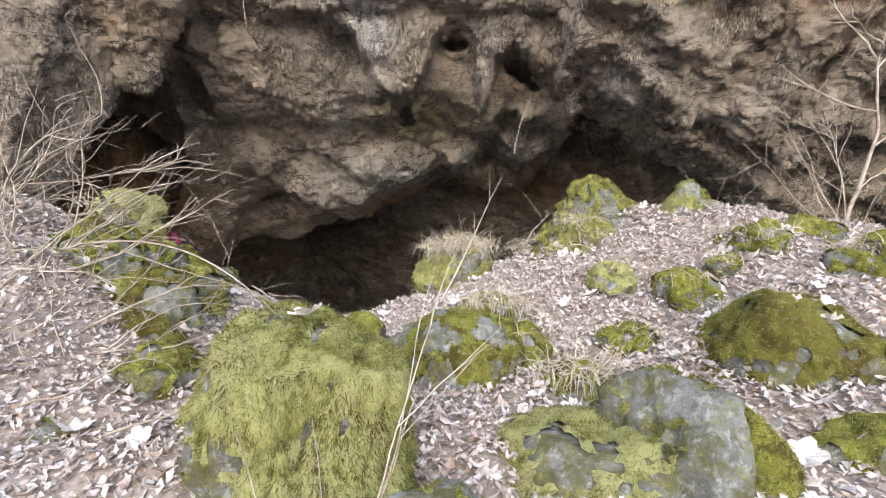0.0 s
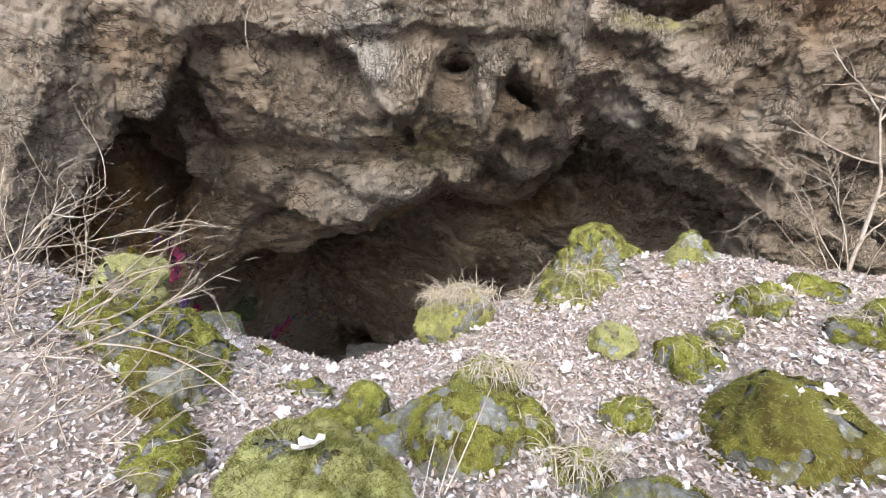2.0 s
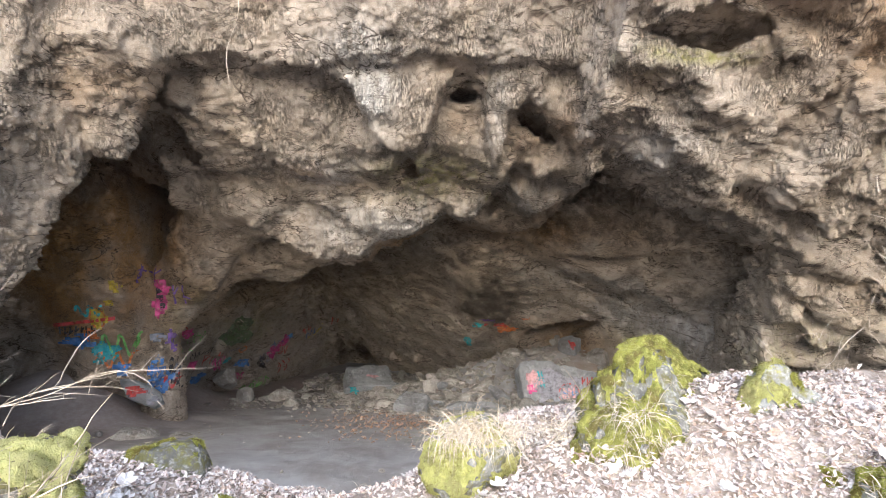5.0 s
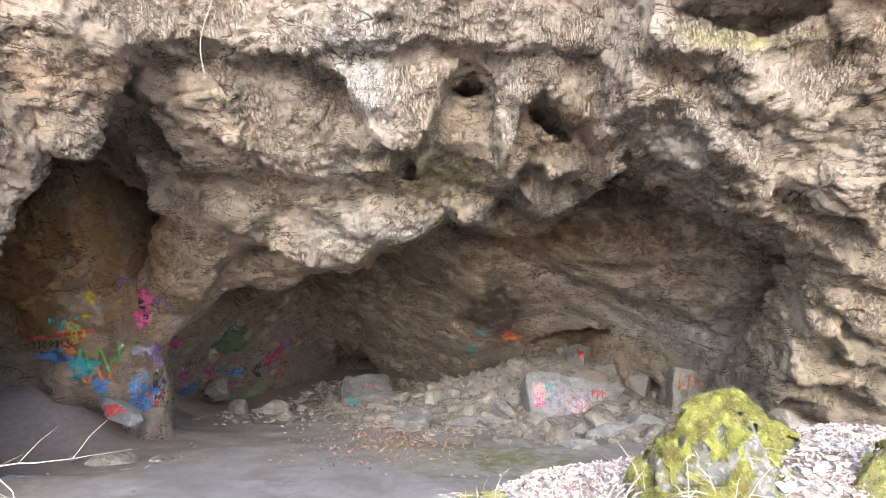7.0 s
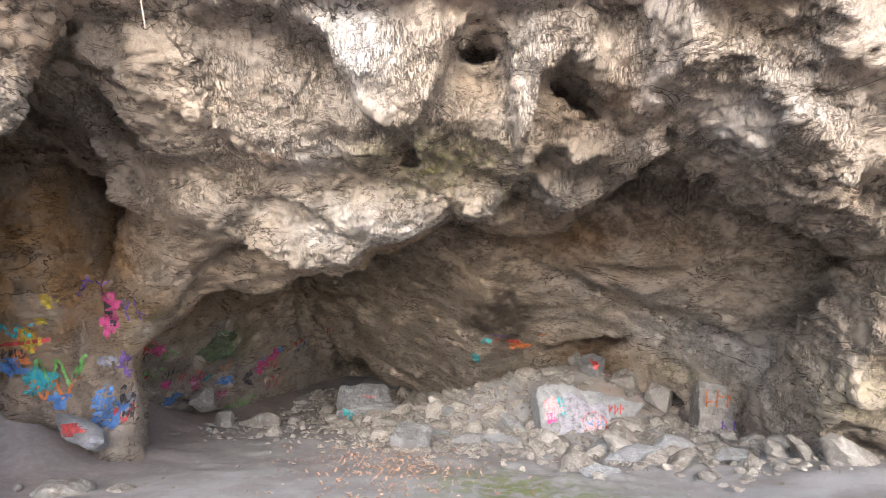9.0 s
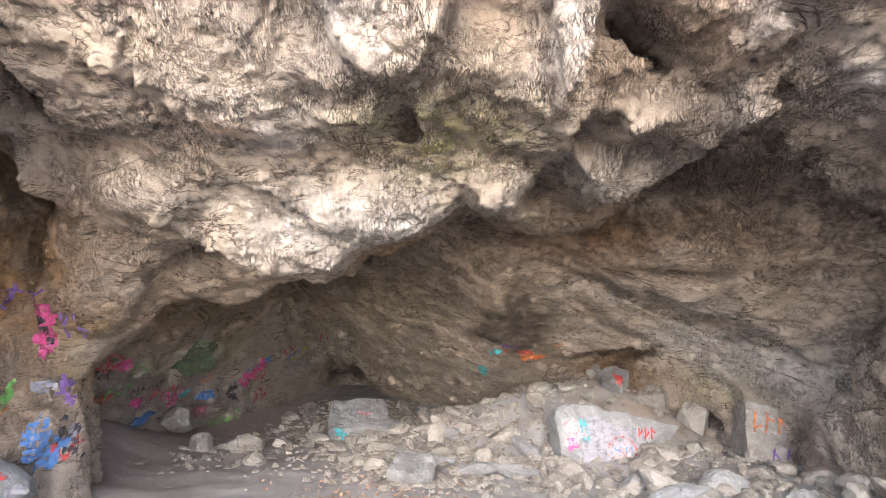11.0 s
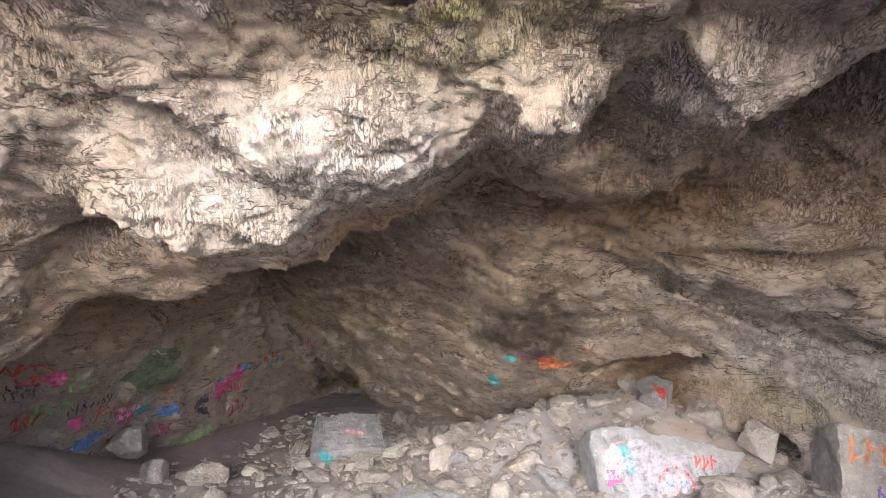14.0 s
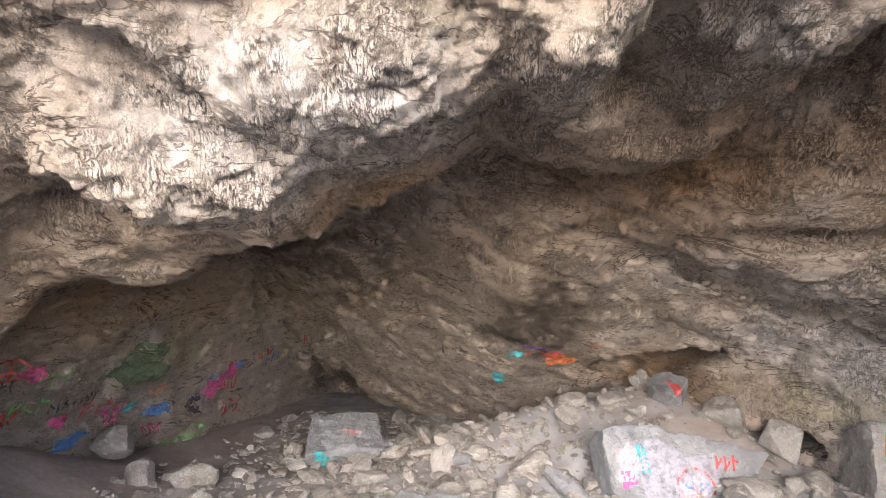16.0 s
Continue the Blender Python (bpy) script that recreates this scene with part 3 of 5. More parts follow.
def ground_material():
    n = Nodes("soil_and_silt")
    at = n.place()
    sep = n.node("SeparateXYZ")
    n.tree.links.new(at, sep.inputs[0])
    a, b, c = n.noise(at, 0.9, 6, 0.6, 0.4), n.noise(at, 7, 8, 0.7), n.noise(at, 40, 5, 0.7)
    litter = n.mix(n.ramp(b, 0.35, 0.65), (0.46, 0.40, 0.35), (0.26, 0.21, 0.17))
    litter = n.mix(n.ramp(c, 0.5, 0.7), litter, (0.62, 0.57, 0.53))
    silt = n.mix(n.ramp(a, 0.35, 0.65), (0.36, 0.355, 0.35), (0.27, 0.255, 0.24))
    silt = n.mix(n.ramp(b, 0.52, 0.75, 0, 0.6), silt, (0.44, 0.435, 0.43))
    earth = n.mix(n.ramp(b, 0.35, 0.7), (0.36, 0.305, 0.27), (0.45, 0.395, 0.36))
    away = n.math("ADD", sep.outputs["X"], n.math("MULTIPLY", a, 4.0))
    silt = n.mix(n.ramp(away, -3.5, -7.0), silt, earth)
    silt = n.mix(n.math("MULTIPLY", n.attr("rubble_soil"), n.ramp(a, 0.3, 0.6, 0.3, 1.0)), silt, (0.27, 0.185, 0.115))
    silt = n.mix(n.math("MULTIPLY", n.attr("green_film"), n.ramp(n.noise(at, 3.0, 6), 0.4, 0.6)), silt, (0.16, 0.19, 0.06))
    col = n.mix(n.ramp(n.math("ADD", sep.outputs["Y"], n.math("MULTIPLY", b, 0.8)), 7.0, 9.2), litter, silt)
    normal = n.bump(n.math("ADD", b, n.math("MULTIPLY", c, 0.4)), 0.6, 0.04)
    return n.done(col, n.ramp(a, 0.3, 0.7, 0.55, 0.9), normal)


def stone_material(name, base, dark, light, scale=1.0, lichen=0.3, film=0.0):
    n = Nodes(name)
    at = n.place((scale, scale, scale))
    info = n.node("ObjectInfo")
    shift = n.node("VectorMath")
    shift.operation = "ADD"
    n.tree.links.new(at, shift.inputs[0])
    n.tree.links.new(info.outputs["Location"], shift.inputs[1])
    at = shift.outputs[0]
    a, b, c = n.noise(at, 2.2, 7, 0.65, 0.5), n.noise(at, 9, 8, 0.7), n.noise(at, 45, 5, 0.7)
    col = n.mix(n.ramp(a, 0.35, 0.68), base, dark)
    col = n.mix(n.ramp(b, 0.5, 0.62, 0, lichen * 2), col, light)
    col = n.mix(n.ramp(c, 0.5, 0.68, 0, 0.7), col, dark)
    col = n.mix(n.ramp(info.outputs["Random"], 0, 1, 0, 0.35), col, light)
    if film:
        col = n.mix(n.ramp(n.noise(at, 3.0, 8, 0.75), 0.46, 0.6, 0, film), col, (0.17, 0.16, 0.05))
        col = n.mix(n.ramp(n.noise(at, 6.5, 8, 0.8), 0.54, 0.64, 0, film), col, (0.36, 0.36, 0.09))
    normal = n.bump(n.math("ADD", a, n.math("ADD", n.math("MULTIPLY", b, 0.7), n.math("MULTIPLY", c, 0.3))), 1.0, 0.09 / scale)
    return n.done(col, 0.88, normal)


def moss_material():
    n = Nodes("moss")
    at = n.place()
    geo = n.node("NewGeometry")
    a, b, c = n.noise(at, 3.5, 5, 0.6), n.noise(at, 22, 6, 0.7), n.noise(at, 150, 3, 0.7)
    col = n.mix(n.ramp(a, 0.38, 0.62), (0.47, 0.48, 0.09), (0.25, 0.27, 0.05))
    col = n.mix(n.ramp(b, 0.48, 0.62), col, (0.62, 0.62, 0.17))
    col = n.mix(n.ramp(n.noise(at, 7, 7, 0.75), 0.48, 0.6, 0, 0.85), col, (0.17, 0.125, 0.035))
    col = n.mix(n.ramp(c, 0.5, 0.62, 0, 0.6), col, (0.10, 0.10, 0.02))
    tint = n.ramp(geo.outputs["Random Per Island"], 0.45, 1.0, 0, 0.8)
    col = n.mix(tint, col, (0.78, 0.77, 0.36))
    col = n.mix(n.ramp(geo.outputs["Random Per Island"], 0.3, 0.0, 0, 0.7), col, (0.20, 0.15, 0.04))
    normal = n.bump(n.math("ADD", b, c), 1.0, 0.03)
    return n.done(col, 0.95, normal, 0.15)


def litter_material(name, tones):
    n = Nodes(name)
    geo = n.node("NewGeometry")
    at = n.place()
    r = n.node("ValToRGB")
    r.color_ramp.interpolation = "LINEAR"
    r.color_ramp.elements[0].color = (*tones[0], 1)
    r.color_ramp.elements[1].color = (*tones[-1], 1)
    for i, t in enumerate(tones[1:-1]):
        r.color_ramp.elements.new((i + 1) / (len(tones) - 1)).color = (*t, 1)
    n.tree.links.new(geo.outputs["Random Per Island"], r.inputs[0])
    b = n.noise(at, 60, 5, 0.7)
    col = n.mix(n.ramp(b, 0.45, 0.7, 0, 0.35), r.outputs[0], (0.14, 0.09, 0.06))
    return n.done(col, 0.75, n.bump(b, 0.5, 0.004), 0.3)


def wood_material():
    n = Nodes("bare_twig_bark")
    at = n.place()
    b = n.noise(at, 30, 5, 0.7)
    col = n.mix(n.ramp(b, 0.35, 0.65), (0.50, 0.43, 0.35), (0.30, 0.24, 0.18))
    col = n.mix(n.ramp(n.noise(at, 4, 3), 0.45, 0.65), col, (0.62, 0.56, 0.48))
    return n.done(col, 0.8, n.bump(b, 0.5, 0.003))


ROCK = cliff_material()
SOIL = ground_material()
SCHIST = stone_material("grey_schist", (0.30, 0.30, 0.28), (0.12, 0.115, 0.10), (0.52, 0.53, 0.50), 2.5, 0.42, 0.85)
RUBBLE = stone_material("broken_limestone", (0.38, 0.355, 0.31), (0.19, 0.165, 0.135), (0.54, 0.52, 0.47), 0.9)
BLUESLAB = stone_material("blue_grey_slab", (0.33, 0.335, 0.33), (0.21, 0.205, 0.195), (0.42, 0.44, 0.45), 0.5)
MOSS = moss_material()
LEAVES = litter_material("dry_leaves", [(0.66, 0.59, 0.56), (0.42, 0.33, 0.28), (0.74, 0.69, 0.67), (0.55, 0.46, 0.42), (0.82, 0.79, 0.77), (0.38, 0.27, 0.20), (0.72, 0.67, 0.65), (0.80, 0.76, 0.74)])
BROWN = litter_material("brown_leaves", [(0.30, 0.18, 0.11), (0.38, 0.25, 0.17), (0.22, 0.14, 0.09), (0.46, 0.33, 0.24)])
STRAW = litter_material("dry_grass", [(0.68, 0.59, 0.44), (0.76, 0.69, 0.56), (0.52, 0.43, 0.30), (0.72, 0.66, 0.55)])
BARK = wood_material()
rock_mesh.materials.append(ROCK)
ground_mesh.materials.append(SOIL)
add_attr(ground_mesh, "rubble_soil", np.clip(bump(gx, gy, 6.2, 22.3, 1.6, 2.0, 1.0) + bump(gx, gy, -5, 25, 3, 3, 0.5), 0, 1).ravel())
add_attr(ground_mesh, "green_film", np.clip(bump(gx, gy, 1.0, 13.6, 1.6, 1.6, 0.9) + bump(gx, gy, 2.8, 11.6, 1.2, 1.5, 0.8), 0, 1).ravel())


# ---- building tools ----
def part(name, me, material, parent, label=""):
    if not me.materials:
        me.materials.append(material)
    ob = new(name, me)
    ob.parent = parent
    return tagged(ob, label)


def thing(name, at, label, category, group=""):
    ob = new(name)
    ob.empty_display_size = 0.1
    ob.location = at
    return tagged(ob, label, category, group)


def sphere_mesh(level):
    bm = bmesh.new()
    bmesh.ops.create_icosphere(bm, subdivisions=level, radius=1.0)
    v = np.array([p.co[:] for p in bm.verts])
    f = np.array([[p.index for p in q.verts] for q in bm.faces])
    bm.free()
    return v, f


BALLS = {k: sphere_mesh(k) for k in (2, 3, 4, 5, 6)}


def stone_shape(seed, radii, level, cuts=9, blunt=0.8, rough=0.05, point=0.0, boxy=0.0, slope=None):
    """A broken stone: a ball cut by random planes, roughened, in metres about its middle."""
    rng = np.random.default_rng(seed)
    v, f = BALLS[level]
    d = v / np.linalg.norm(v, axis=1)[:, None]
    r = np.full(len(d), 1.12) if not boxy else 0.98 / (np.abs(d) ** boxy).sum(1) ** (1 / boxy)
    if slope:
        n = np.array(slope[:3]) / np.linalg.norm(slope[:3])
        r = np.minimum(r, np.where(d @ n > 0.1, slope[3] / np.maximum(d @ n, 0.1), 9))
    for _ in range(cuts):
        n = rng.normal(size=3)
        n /= np.linalg.norm(n)
        h = rng.uniform(blunt - 0.14, blunt + 0.16)
        c = d @ n
        r = np.minimum(r, np.where(c > 0.15, h / np.maximum(c, 0.15), 9))
    out = d * r[:, None]
    if point:
        taper = 1 - point * np.clip(out[:, 2], 0, 1)
        out[:, :2] *= taper[:, None]
    out = out * np.array(radii)
    s = max(radii)
    w = out / s * 2.2 + seed * 7.7
    out = out + d * (s * rough * (1.4 * fbm(w, 4, seed) + 0.5 * ridged(w * 2.4, 3, seed + 3)))[:, None]
    return out, f, d


def vertex_normals(v, f):
    fn = np.cross(v[f[:, 1]] - v[f[:, 0]], v[f[:, 2]] - v[f[:, 0]])
    N = np.zeros_like(v)
    for i in range(3):
        for ax in range(3):
            N[:, ax] += np.bincount(f[:, i], fn[:, ax], len(v))
    return N / (np.linalg.norm(N, axis=1)[:, None] + 1e-9)


def blades_mesh(name, roots, ways, lengths, width, droop, rng, steps=2):
    """Many thin blades in one mesh: each bends from its way towards the ground."""
    n = len(roots)
    side = np.cross(ways, rng.normal(size=(n, 3)))
    side /= np.linalg.norm(side, axis=1)[:, None] + 1e-9
    rows, pos, way = [], roots.copy(), ways.copy()
    for k in range(steps + 1):
        w = width * (1 - 0.85 * k / steps)
        w = np.reshape(w, (-1, 1)) if np.ndim(w) else w
        rows.append(np.stack([pos - side * w / 2, pos + side * w / 2], 1))
        way = way + np.array([0, 0, -1]) * np.reshape(droop, (-1, 1)) / steps
        way /= np.linalg.norm(way, axis=1)[:, None] + 1e-9
        pos = pos + way * (lengths / steps)[:, None]
    V = np.stack(rows, 1).reshape(n, -1, 3)
    base = (np.arange(n) * (2 * (steps + 1)))[:, None]
    quads = np.concatenate([base + np.array([[2 * k, 2 * k + 1, 2 * k + 3, 2 * k + 2]]) for k in range(steps)])
    return mesh_of(name, V.reshape(-1, 3), quads, False)


def boulder(name, label, at, radii, turn=0, seed=1, moss=0.5, level=5, stone=None, blunt=0.8, point=0.0, fuzz=3000, lean=0.0, rough=0.05, boxy=0.0, slope=None, cuts=9):
    """A boulder: bare stone under a cushion of moss with its own fuzz."""
    ob = thing(name, at, label, "boulder", "boulders before the cave")
    ob.rotation_euler = (radians(lean), 0, radians(turn))
    v, f, d = stone_shape(seed, radii, level, cuts, blunt, rough, point, boxy, slope)
    part("stone", mesh_of("stone", v, f), stone or SCHIST, ob)
    if moss <= 0:
        return ob
    N = vertex_normals(v, f)
    s = max(radii)
    cover = fbm(v / s * 2.6 + seed * 3.1, 4, seed + 20) * 0.95 + 0.75 * N[:, 2] + (moss - 0.45) * 2.2
    cover = cover + 0.55 * fbm(v * 22 + seed, 3, seed + 25)
    keep = step01(0.0, 0.5, cover)
    thick = keep * (0.012 + 0.05 * s * (0.6 + 0.5 * fbm(v / s * 6 + seed, 3, seed + 30)))
    mv = v + N * (thick - 0.006)[:, None]
    mf = f[(cover[f] > 0.02).all(1)]
    if not len(mf):
        return ob
    used, inv = np.unique(mf, return_inverse=True)
    cushion = part("moss", mesh_of("moss", mv[used], inv.reshape(-1, 3)), MOSS, ob, "yellow-green moss cushion")
    tagged(cushion, kind="stuff")
    rng = np.random.default_rng(seed + 99)
    tri = mf[rng.integers(0, len(mf), fuzz)]
    b = rng.dirichlet((1, 1, 1), fuzz)
    roots = (mv[tri] * b[:, :, None]).sum(1)
    ways = (N[tri] * b[:, :, None]).sum(1) + rng.normal(size=(fuzz, 3)) * 0.55
    ways /= np.linalg.norm(ways, axis=1)[:, None]
    hair = blades_mesh("moss_fuzz", roots, ways, rng.uniform(0.008, 0.032, fuzz), 0.0034, rng.uniform(0.2, 1.0, fuzz), rng, 1)
    tagged(part("moss_fuzz", hair, MOSS, cushion, "fine moss shoots"), kind="stuff")
    return ob


def gz_at(x, y):
    return float(ground_height(np.array([[x]]), np.array([[y]]))[0, 0])


def tuft(at, n, length, spread, seed, way=(0, -0.3), width=0.004, name="grass_tuft", label="tuft of bleached dry grass hanging over stone"):
    n = max(30, n // 2)
    rng = np.random.default_rng(seed)
    roots = np.c_[rng.normal(0, spread, n), rng.normal(0, spread, n), rng.uniform(-0.03, 0.02, n)]
    w = np.c_[rng.normal(way[0], 0.5, n), rng.normal(way[1], 0.5, n), rng.uniform(0.3, 1.0, n)]
    w /= np.linalg.norm(w, axis=1)[:, None]
    me = blades_mesh("dry_grass", roots, w, rng.uniform(0.5, 1.0, n) * length, width * 1.5, rng.uniform(1.2, 2.6, n), rng, 4)
    me.materials.append(STRAW)
    ob = new(name, me)
    ob.location = at
    return tagged(ob, label, "grass", "grass tufts", "stuff")


# ---- boulders before the cave ----
G = gz_at
boulder("mossy_boulder", "tall block of schist thickly covered in yellow-green moss", (-0.46, 1.86, 0.58), (0.315, 0.30, 0.60), 4, 3, 0.6, 6, fuzz=52000, blunt=1.1, boxy=5.0, slope=(0.2, -0.05, 0.97, 0.9), cuts=2)
boulder("mossy_boulder", "rounded grey boulder half covered in moss and leaves", (0.12, 2.98, 0.72), (0.34, 0.32, 0.36), 30, 8, 0.36, 5, fuzz=8000, boxy=3.0, blunt=0.95, cuts=6)
boulder("mossy_stone", "narrow upright stone wrapped in moss", (0.53, 2.95, 0.82), (0.1, 0.13, 0.22), 0, 14, 0.7, 4, fuzz=2500)
boulder("mossy_boulder", "flat-topped stone with moss on its sides", (0.58, 2.08, 0.47), (0.36, 0.32, 0.26), -8, 21, 0.42, 5, fuzz=9000, boxy=4.0, blunt=0.98, cuts=5)
boulder("grey_slab_stone", "leaning slab of pale grey-green schist edged with moss", (0.90, 1.95, 0.62), (0.155, 0.25, 0.36), 18, 32, 0.2, 5, fuzz=3500, lean=-14, rough=0.07, boxy=5.0, blunt=0.86, cuts=8)
boulder("mossy_stone", "long mossy stone along the foot of a slab", (1.08, 2.0, 0.58), (0.085, 0.28, 0.27), 22, 37, 0.72, 5, fuzz=6000, lean=20)
boulder("mossy_boulder", "broad mossy boulder with dry leaves on top", (1.78, 2.68, 0.84), (0.42, 0.38, 0.38), 5, 44, 0.6, 5, fuzz=12000, boxy=2.6, blunt=0.95, cuts=6)
boulder("mossy_boulder", "pointed moss-covered rock on the crest of the mound", (1.52, 4.85, 1.32), (0.8, 0.52, 0.78), 20, 52, 0.5, 6, fuzz=22000, point=0.55, blunt=0.92, rough=0.07)
boulder("mossy_stone", "low mossy stone at the foot of a pointed rock", (1.78, 4.5, 1.42), (0.2, 0.2, 0.28), 0, 56, 0.7, 4, fuzz=2500)
boulder("grey_stone", "wedge of pale grey stone with a mossy shoulder", (2.2, 4.5, 1.4), (0.46, 0.34, 0.6), -10, 61, 0.3, 5, fuzz=4500, point=0.5, blunt=0.9)
boulder("mossy_stone", "mossy stone beside a grey wedge", (2.3, 4.1, 1.42), (0.3, 0.25, 0.2), 10, 67, 0.62, 4, fuzz=3000)
boulder("grassy_boulder", "boulder overhung by bleached dry grass", (0.16, 4.85, 1.24), (0.38, 0.32, 0.3), 0, 73, 0.5, 5, fuzz=4000)
boulder("mossy_stone", "mossy stone fringed with dry grass", (0.34, 3.52, 0.94), (0.28, 0.22, 0.22), -15, 79, 0.6, 4, fuzz=4500)
boulder("mossy_stone", "mossy stone with a fringe of straw", (0.74, 2.72, 0.66), (0.22, 0.2, 0.2), 10, 83, 0.62, 4, fuzz=4000)
boulder("mossy_boulder", "dark mossy bank boulder under bare twigs", (-2.02, 3.4, 1.06), (0.5, 0.45, 0.66), 40, 91, 0.5, 6, fuzz=12000, rough=0.11, blunt=0.74, cuts=16)
boulder("mossy_boulder", "broken mossy block leaning on the bank", (-1.74, 3.02, 0.88), (0.32, 0.28, 0.4), 15, 92, 0.45, 5, fuzz=7000, rough=0.11, blunt=0.76, cuts=14)
boulder("mossy_boulder", "jagged mossy rock deep in the bank", (-2.5, 3.1, 1.02), (0.42, 0.36, 0.52), 65, 93, 0.45, 5, fuzz=8000, rough=0.12, blunt=0.74, cuts=16)
boulder("mossy_stone", "mossy stone on top of the bank", (-2.2, 3.6, 1.62), (0.26, 0.24, 0.2), 20, 94, 0.6, 5, fuzz=4000, rough=0.1)
boulder("mossy_stone", "mossy stone at the foot of the bank", (-1.5, 2.75, 0.78), (0.28, 0.25, 0.22), 70, 97, 0.5, 4, fuzz=4000)
boulder("grey_stone", "grey stone on the far edge of the bank", (-2.36, 5.1, 0.98), (0.34, 0.3, 0.34), 0, 101, 0.25, 4, fuzz=1500)
boulder("mossy_stone", "small mossy stone beside the path", (-1.75, 4.65, 0.85), (0.2, 0.2, 0.17), 0, 107, 0.65, 4, fuzz=2000)
boulder("grey_stone", "low flat grey stone in the gap", (-0.96, 3.6, 0.83), (0.24, 0.2, 0.15), 0, 109, 0.35, 4, fuzz=1500)
boulder("mossy_stone", "mossy lump of stone behind a boulder", (-0.68, 2.95, 0.78), (0.17, 0.16, 0.22), 0, 113, 0.62, 4, fuzz=2500)
boulder("mossy_stone", "upright mossy stone beside a grey one", (-0.5, 3.3, 0.82), (0.15, 0.15, 0.2), 30, 127, 0.6, 4, fuzz=2500)
boulder("grey_stone", "bare grey stone among leaves", (-0.27, 3.05, 0.76), (0.2, 0.18, 0.2), 60, 131, 0.2, 4, fuzz=1200)
boulder("mossy_stone", "mossy stone half sunk in leaves", (1.68, 1.98, 0.62), (0.22, 0.22, 0.17), 0, 137, 0.6, 4, fuzz=4000)
boulder("grey_stone", "thin grey stone lying in leaf litter", (-1.6, 2.15, 0.62), (0.22, 0.16, 0.1), 20, 139, 0.2, 4, fuzz=1000)
boulder("grey_stone", "flat dark grey stone lying in the leaves", (0.02, 1.62, 0.58), (0.22, 0.2, 0.12), -20, 149, 0.1, 4, fuzz=500)
boulder("mossy_boulder", "mossy rock at the edge of the slope", (2.98, 3.35, 1.25), (0.32, 0.3, 0.3), 0, 151, 0.6, 4, fuzz=4000)
hum = random.Random(5)
for x, y in ((1.23, 3.72), (2.28, 3.66), (2.68, 3.32), (1.95, 3.5), (1.62, 3.4), (2.85, 3.9), (1.1, 3.05), (-1.35, 2.5), (-0.1, 5.6)):
    s = hum.uniform(0.1, 0.17)
    boulder("moss_hummock", "small hummock of moss among dry leaves", (x, y, G(x, y) + s * 0.15), (s * 1.25, s, s * 0.85), hum.uniform(0, 90), int(x * 100 + y * 1000), 0.62, 4, fuzz=1800, rough=0.11)
    tuft((x, y, G(x, y) + s * 0.8), 70, 0.2, 0.07, abs(int(x * 71 + y * 37)))
for x, y, z, n in ((0.16, 4.7, 1.56, 420), (-0.02, 4.75, 1.5, 260), (0.36, 4.72, 1.52, 260), (0.34, 3.42, 1.16, 220), (0.48, 3.5, 1.12, 160), (0.74, 2.64, 0.86, 200), (0.62, 2.7, 0.84, 140), (0.88, 2.72, 0.82, 140), (2.3, 4.0, 1.62, 160), (1.1, 4.4, 1.5, 160), (-2.1, 3.3, 1.62, 120)):
    tuft((x, y, z), n, 0.3, 0.085, int(x * 100 + y * 900), (0, -0.35), 0.0045)

# ---- leaf litter ----
def leaf_sheet(name, n, area, size, seed, material, lift, where=None):
    """Curled leaves strewn flat over the ground, in one mesh."""
    rng = np.random.default_rng(seed)
    x, y = rng.uniform(*area[:2], n), rng.uniform(*area[2:], n)
    if where is not None:
        k = where(x, y, rng)
        x, y = x[k], y[k]
        n = len(x)
    z = ground_height(x[:, None], y[:, None])[:, 0] + rng.uniform(0, lift, n)
    L = rng.uniform(*size, n)
    W = L * rng.uniform(0.42, 0.7, n)
    a = rng.uniform(0, 2 * math.pi, n)
    tip, roll = rng.normal(0, 0.5, n), rng.normal(0, 0.55, n)
    curl = rng.normal(0.15, 0.3, n)
    u = np.c_[np.cos(a) * np.cos(tip), np.sin(a) * np.cos(tip), np.sin(tip)]
    s = np.c_[-np.sin(a) * np.cos(roll), np.cos(a) * np.cos(roll), np.sin(roll)]
    up = np.cross(u, s)
    mid = np.c_[x, y, z]
    rows = []
    for p, w, c in ((-0.5, 0.1, 1.0), (0.0, 1.0, 0.1), (0.5, 0.05, 1.2)):
        m = mid + u * (p * L)[:, None] + up * (curl * c * L * 0.5)[:, None]
        fold = up * (np.abs(curl) * W * 0.5 * w)[:, None]
        rows += [m - s * (w * W / 2)[:, None] + fold, m, m + s * (w * W / 2)[:, None] + fold]
    V = np.stack(rows, 1)
    q = []
    for k in range(2):
        for j in range(2):
            b0 = 3 * k + j
            q.append([b0, b0 + 1, b0 + 4, b0 + 3])
    Q = (np.arange(n) * 9)[:, None, None] + np.array(q)[None]
    me = mesh_of(name, V.reshape(-1, 3), Q.reshape(-1, 4), False)
    me.materials.append(material)
    return new(name, me)


def big_leaf(seed):
    """One large lobed leaf, curled."""
    rng = random.Random(seed)
    v, n = [(0, 0, 0)], 20
    for k in range(n):
        a = 2 * math.pi * k / n
        r = 0.055 * (0.72 + 0.3 * abs(math.cos(2.5 * a)) + rng.uniform(-0.06, 0.06))
        v.append((r * math.cos(a) * 1.15, r * math.sin(a), 9 * r * r * rng.uniform(0.5, 1.3) + rng.uniform(-0.004, 0.004)))
    f = [(0, k + 1, (k + 1) % n + 1) for k in range(n)]
    me = mesh_of("leaf", np.array(v), np.array(f), False)
    me.materials.append(LEAVES)
    return me


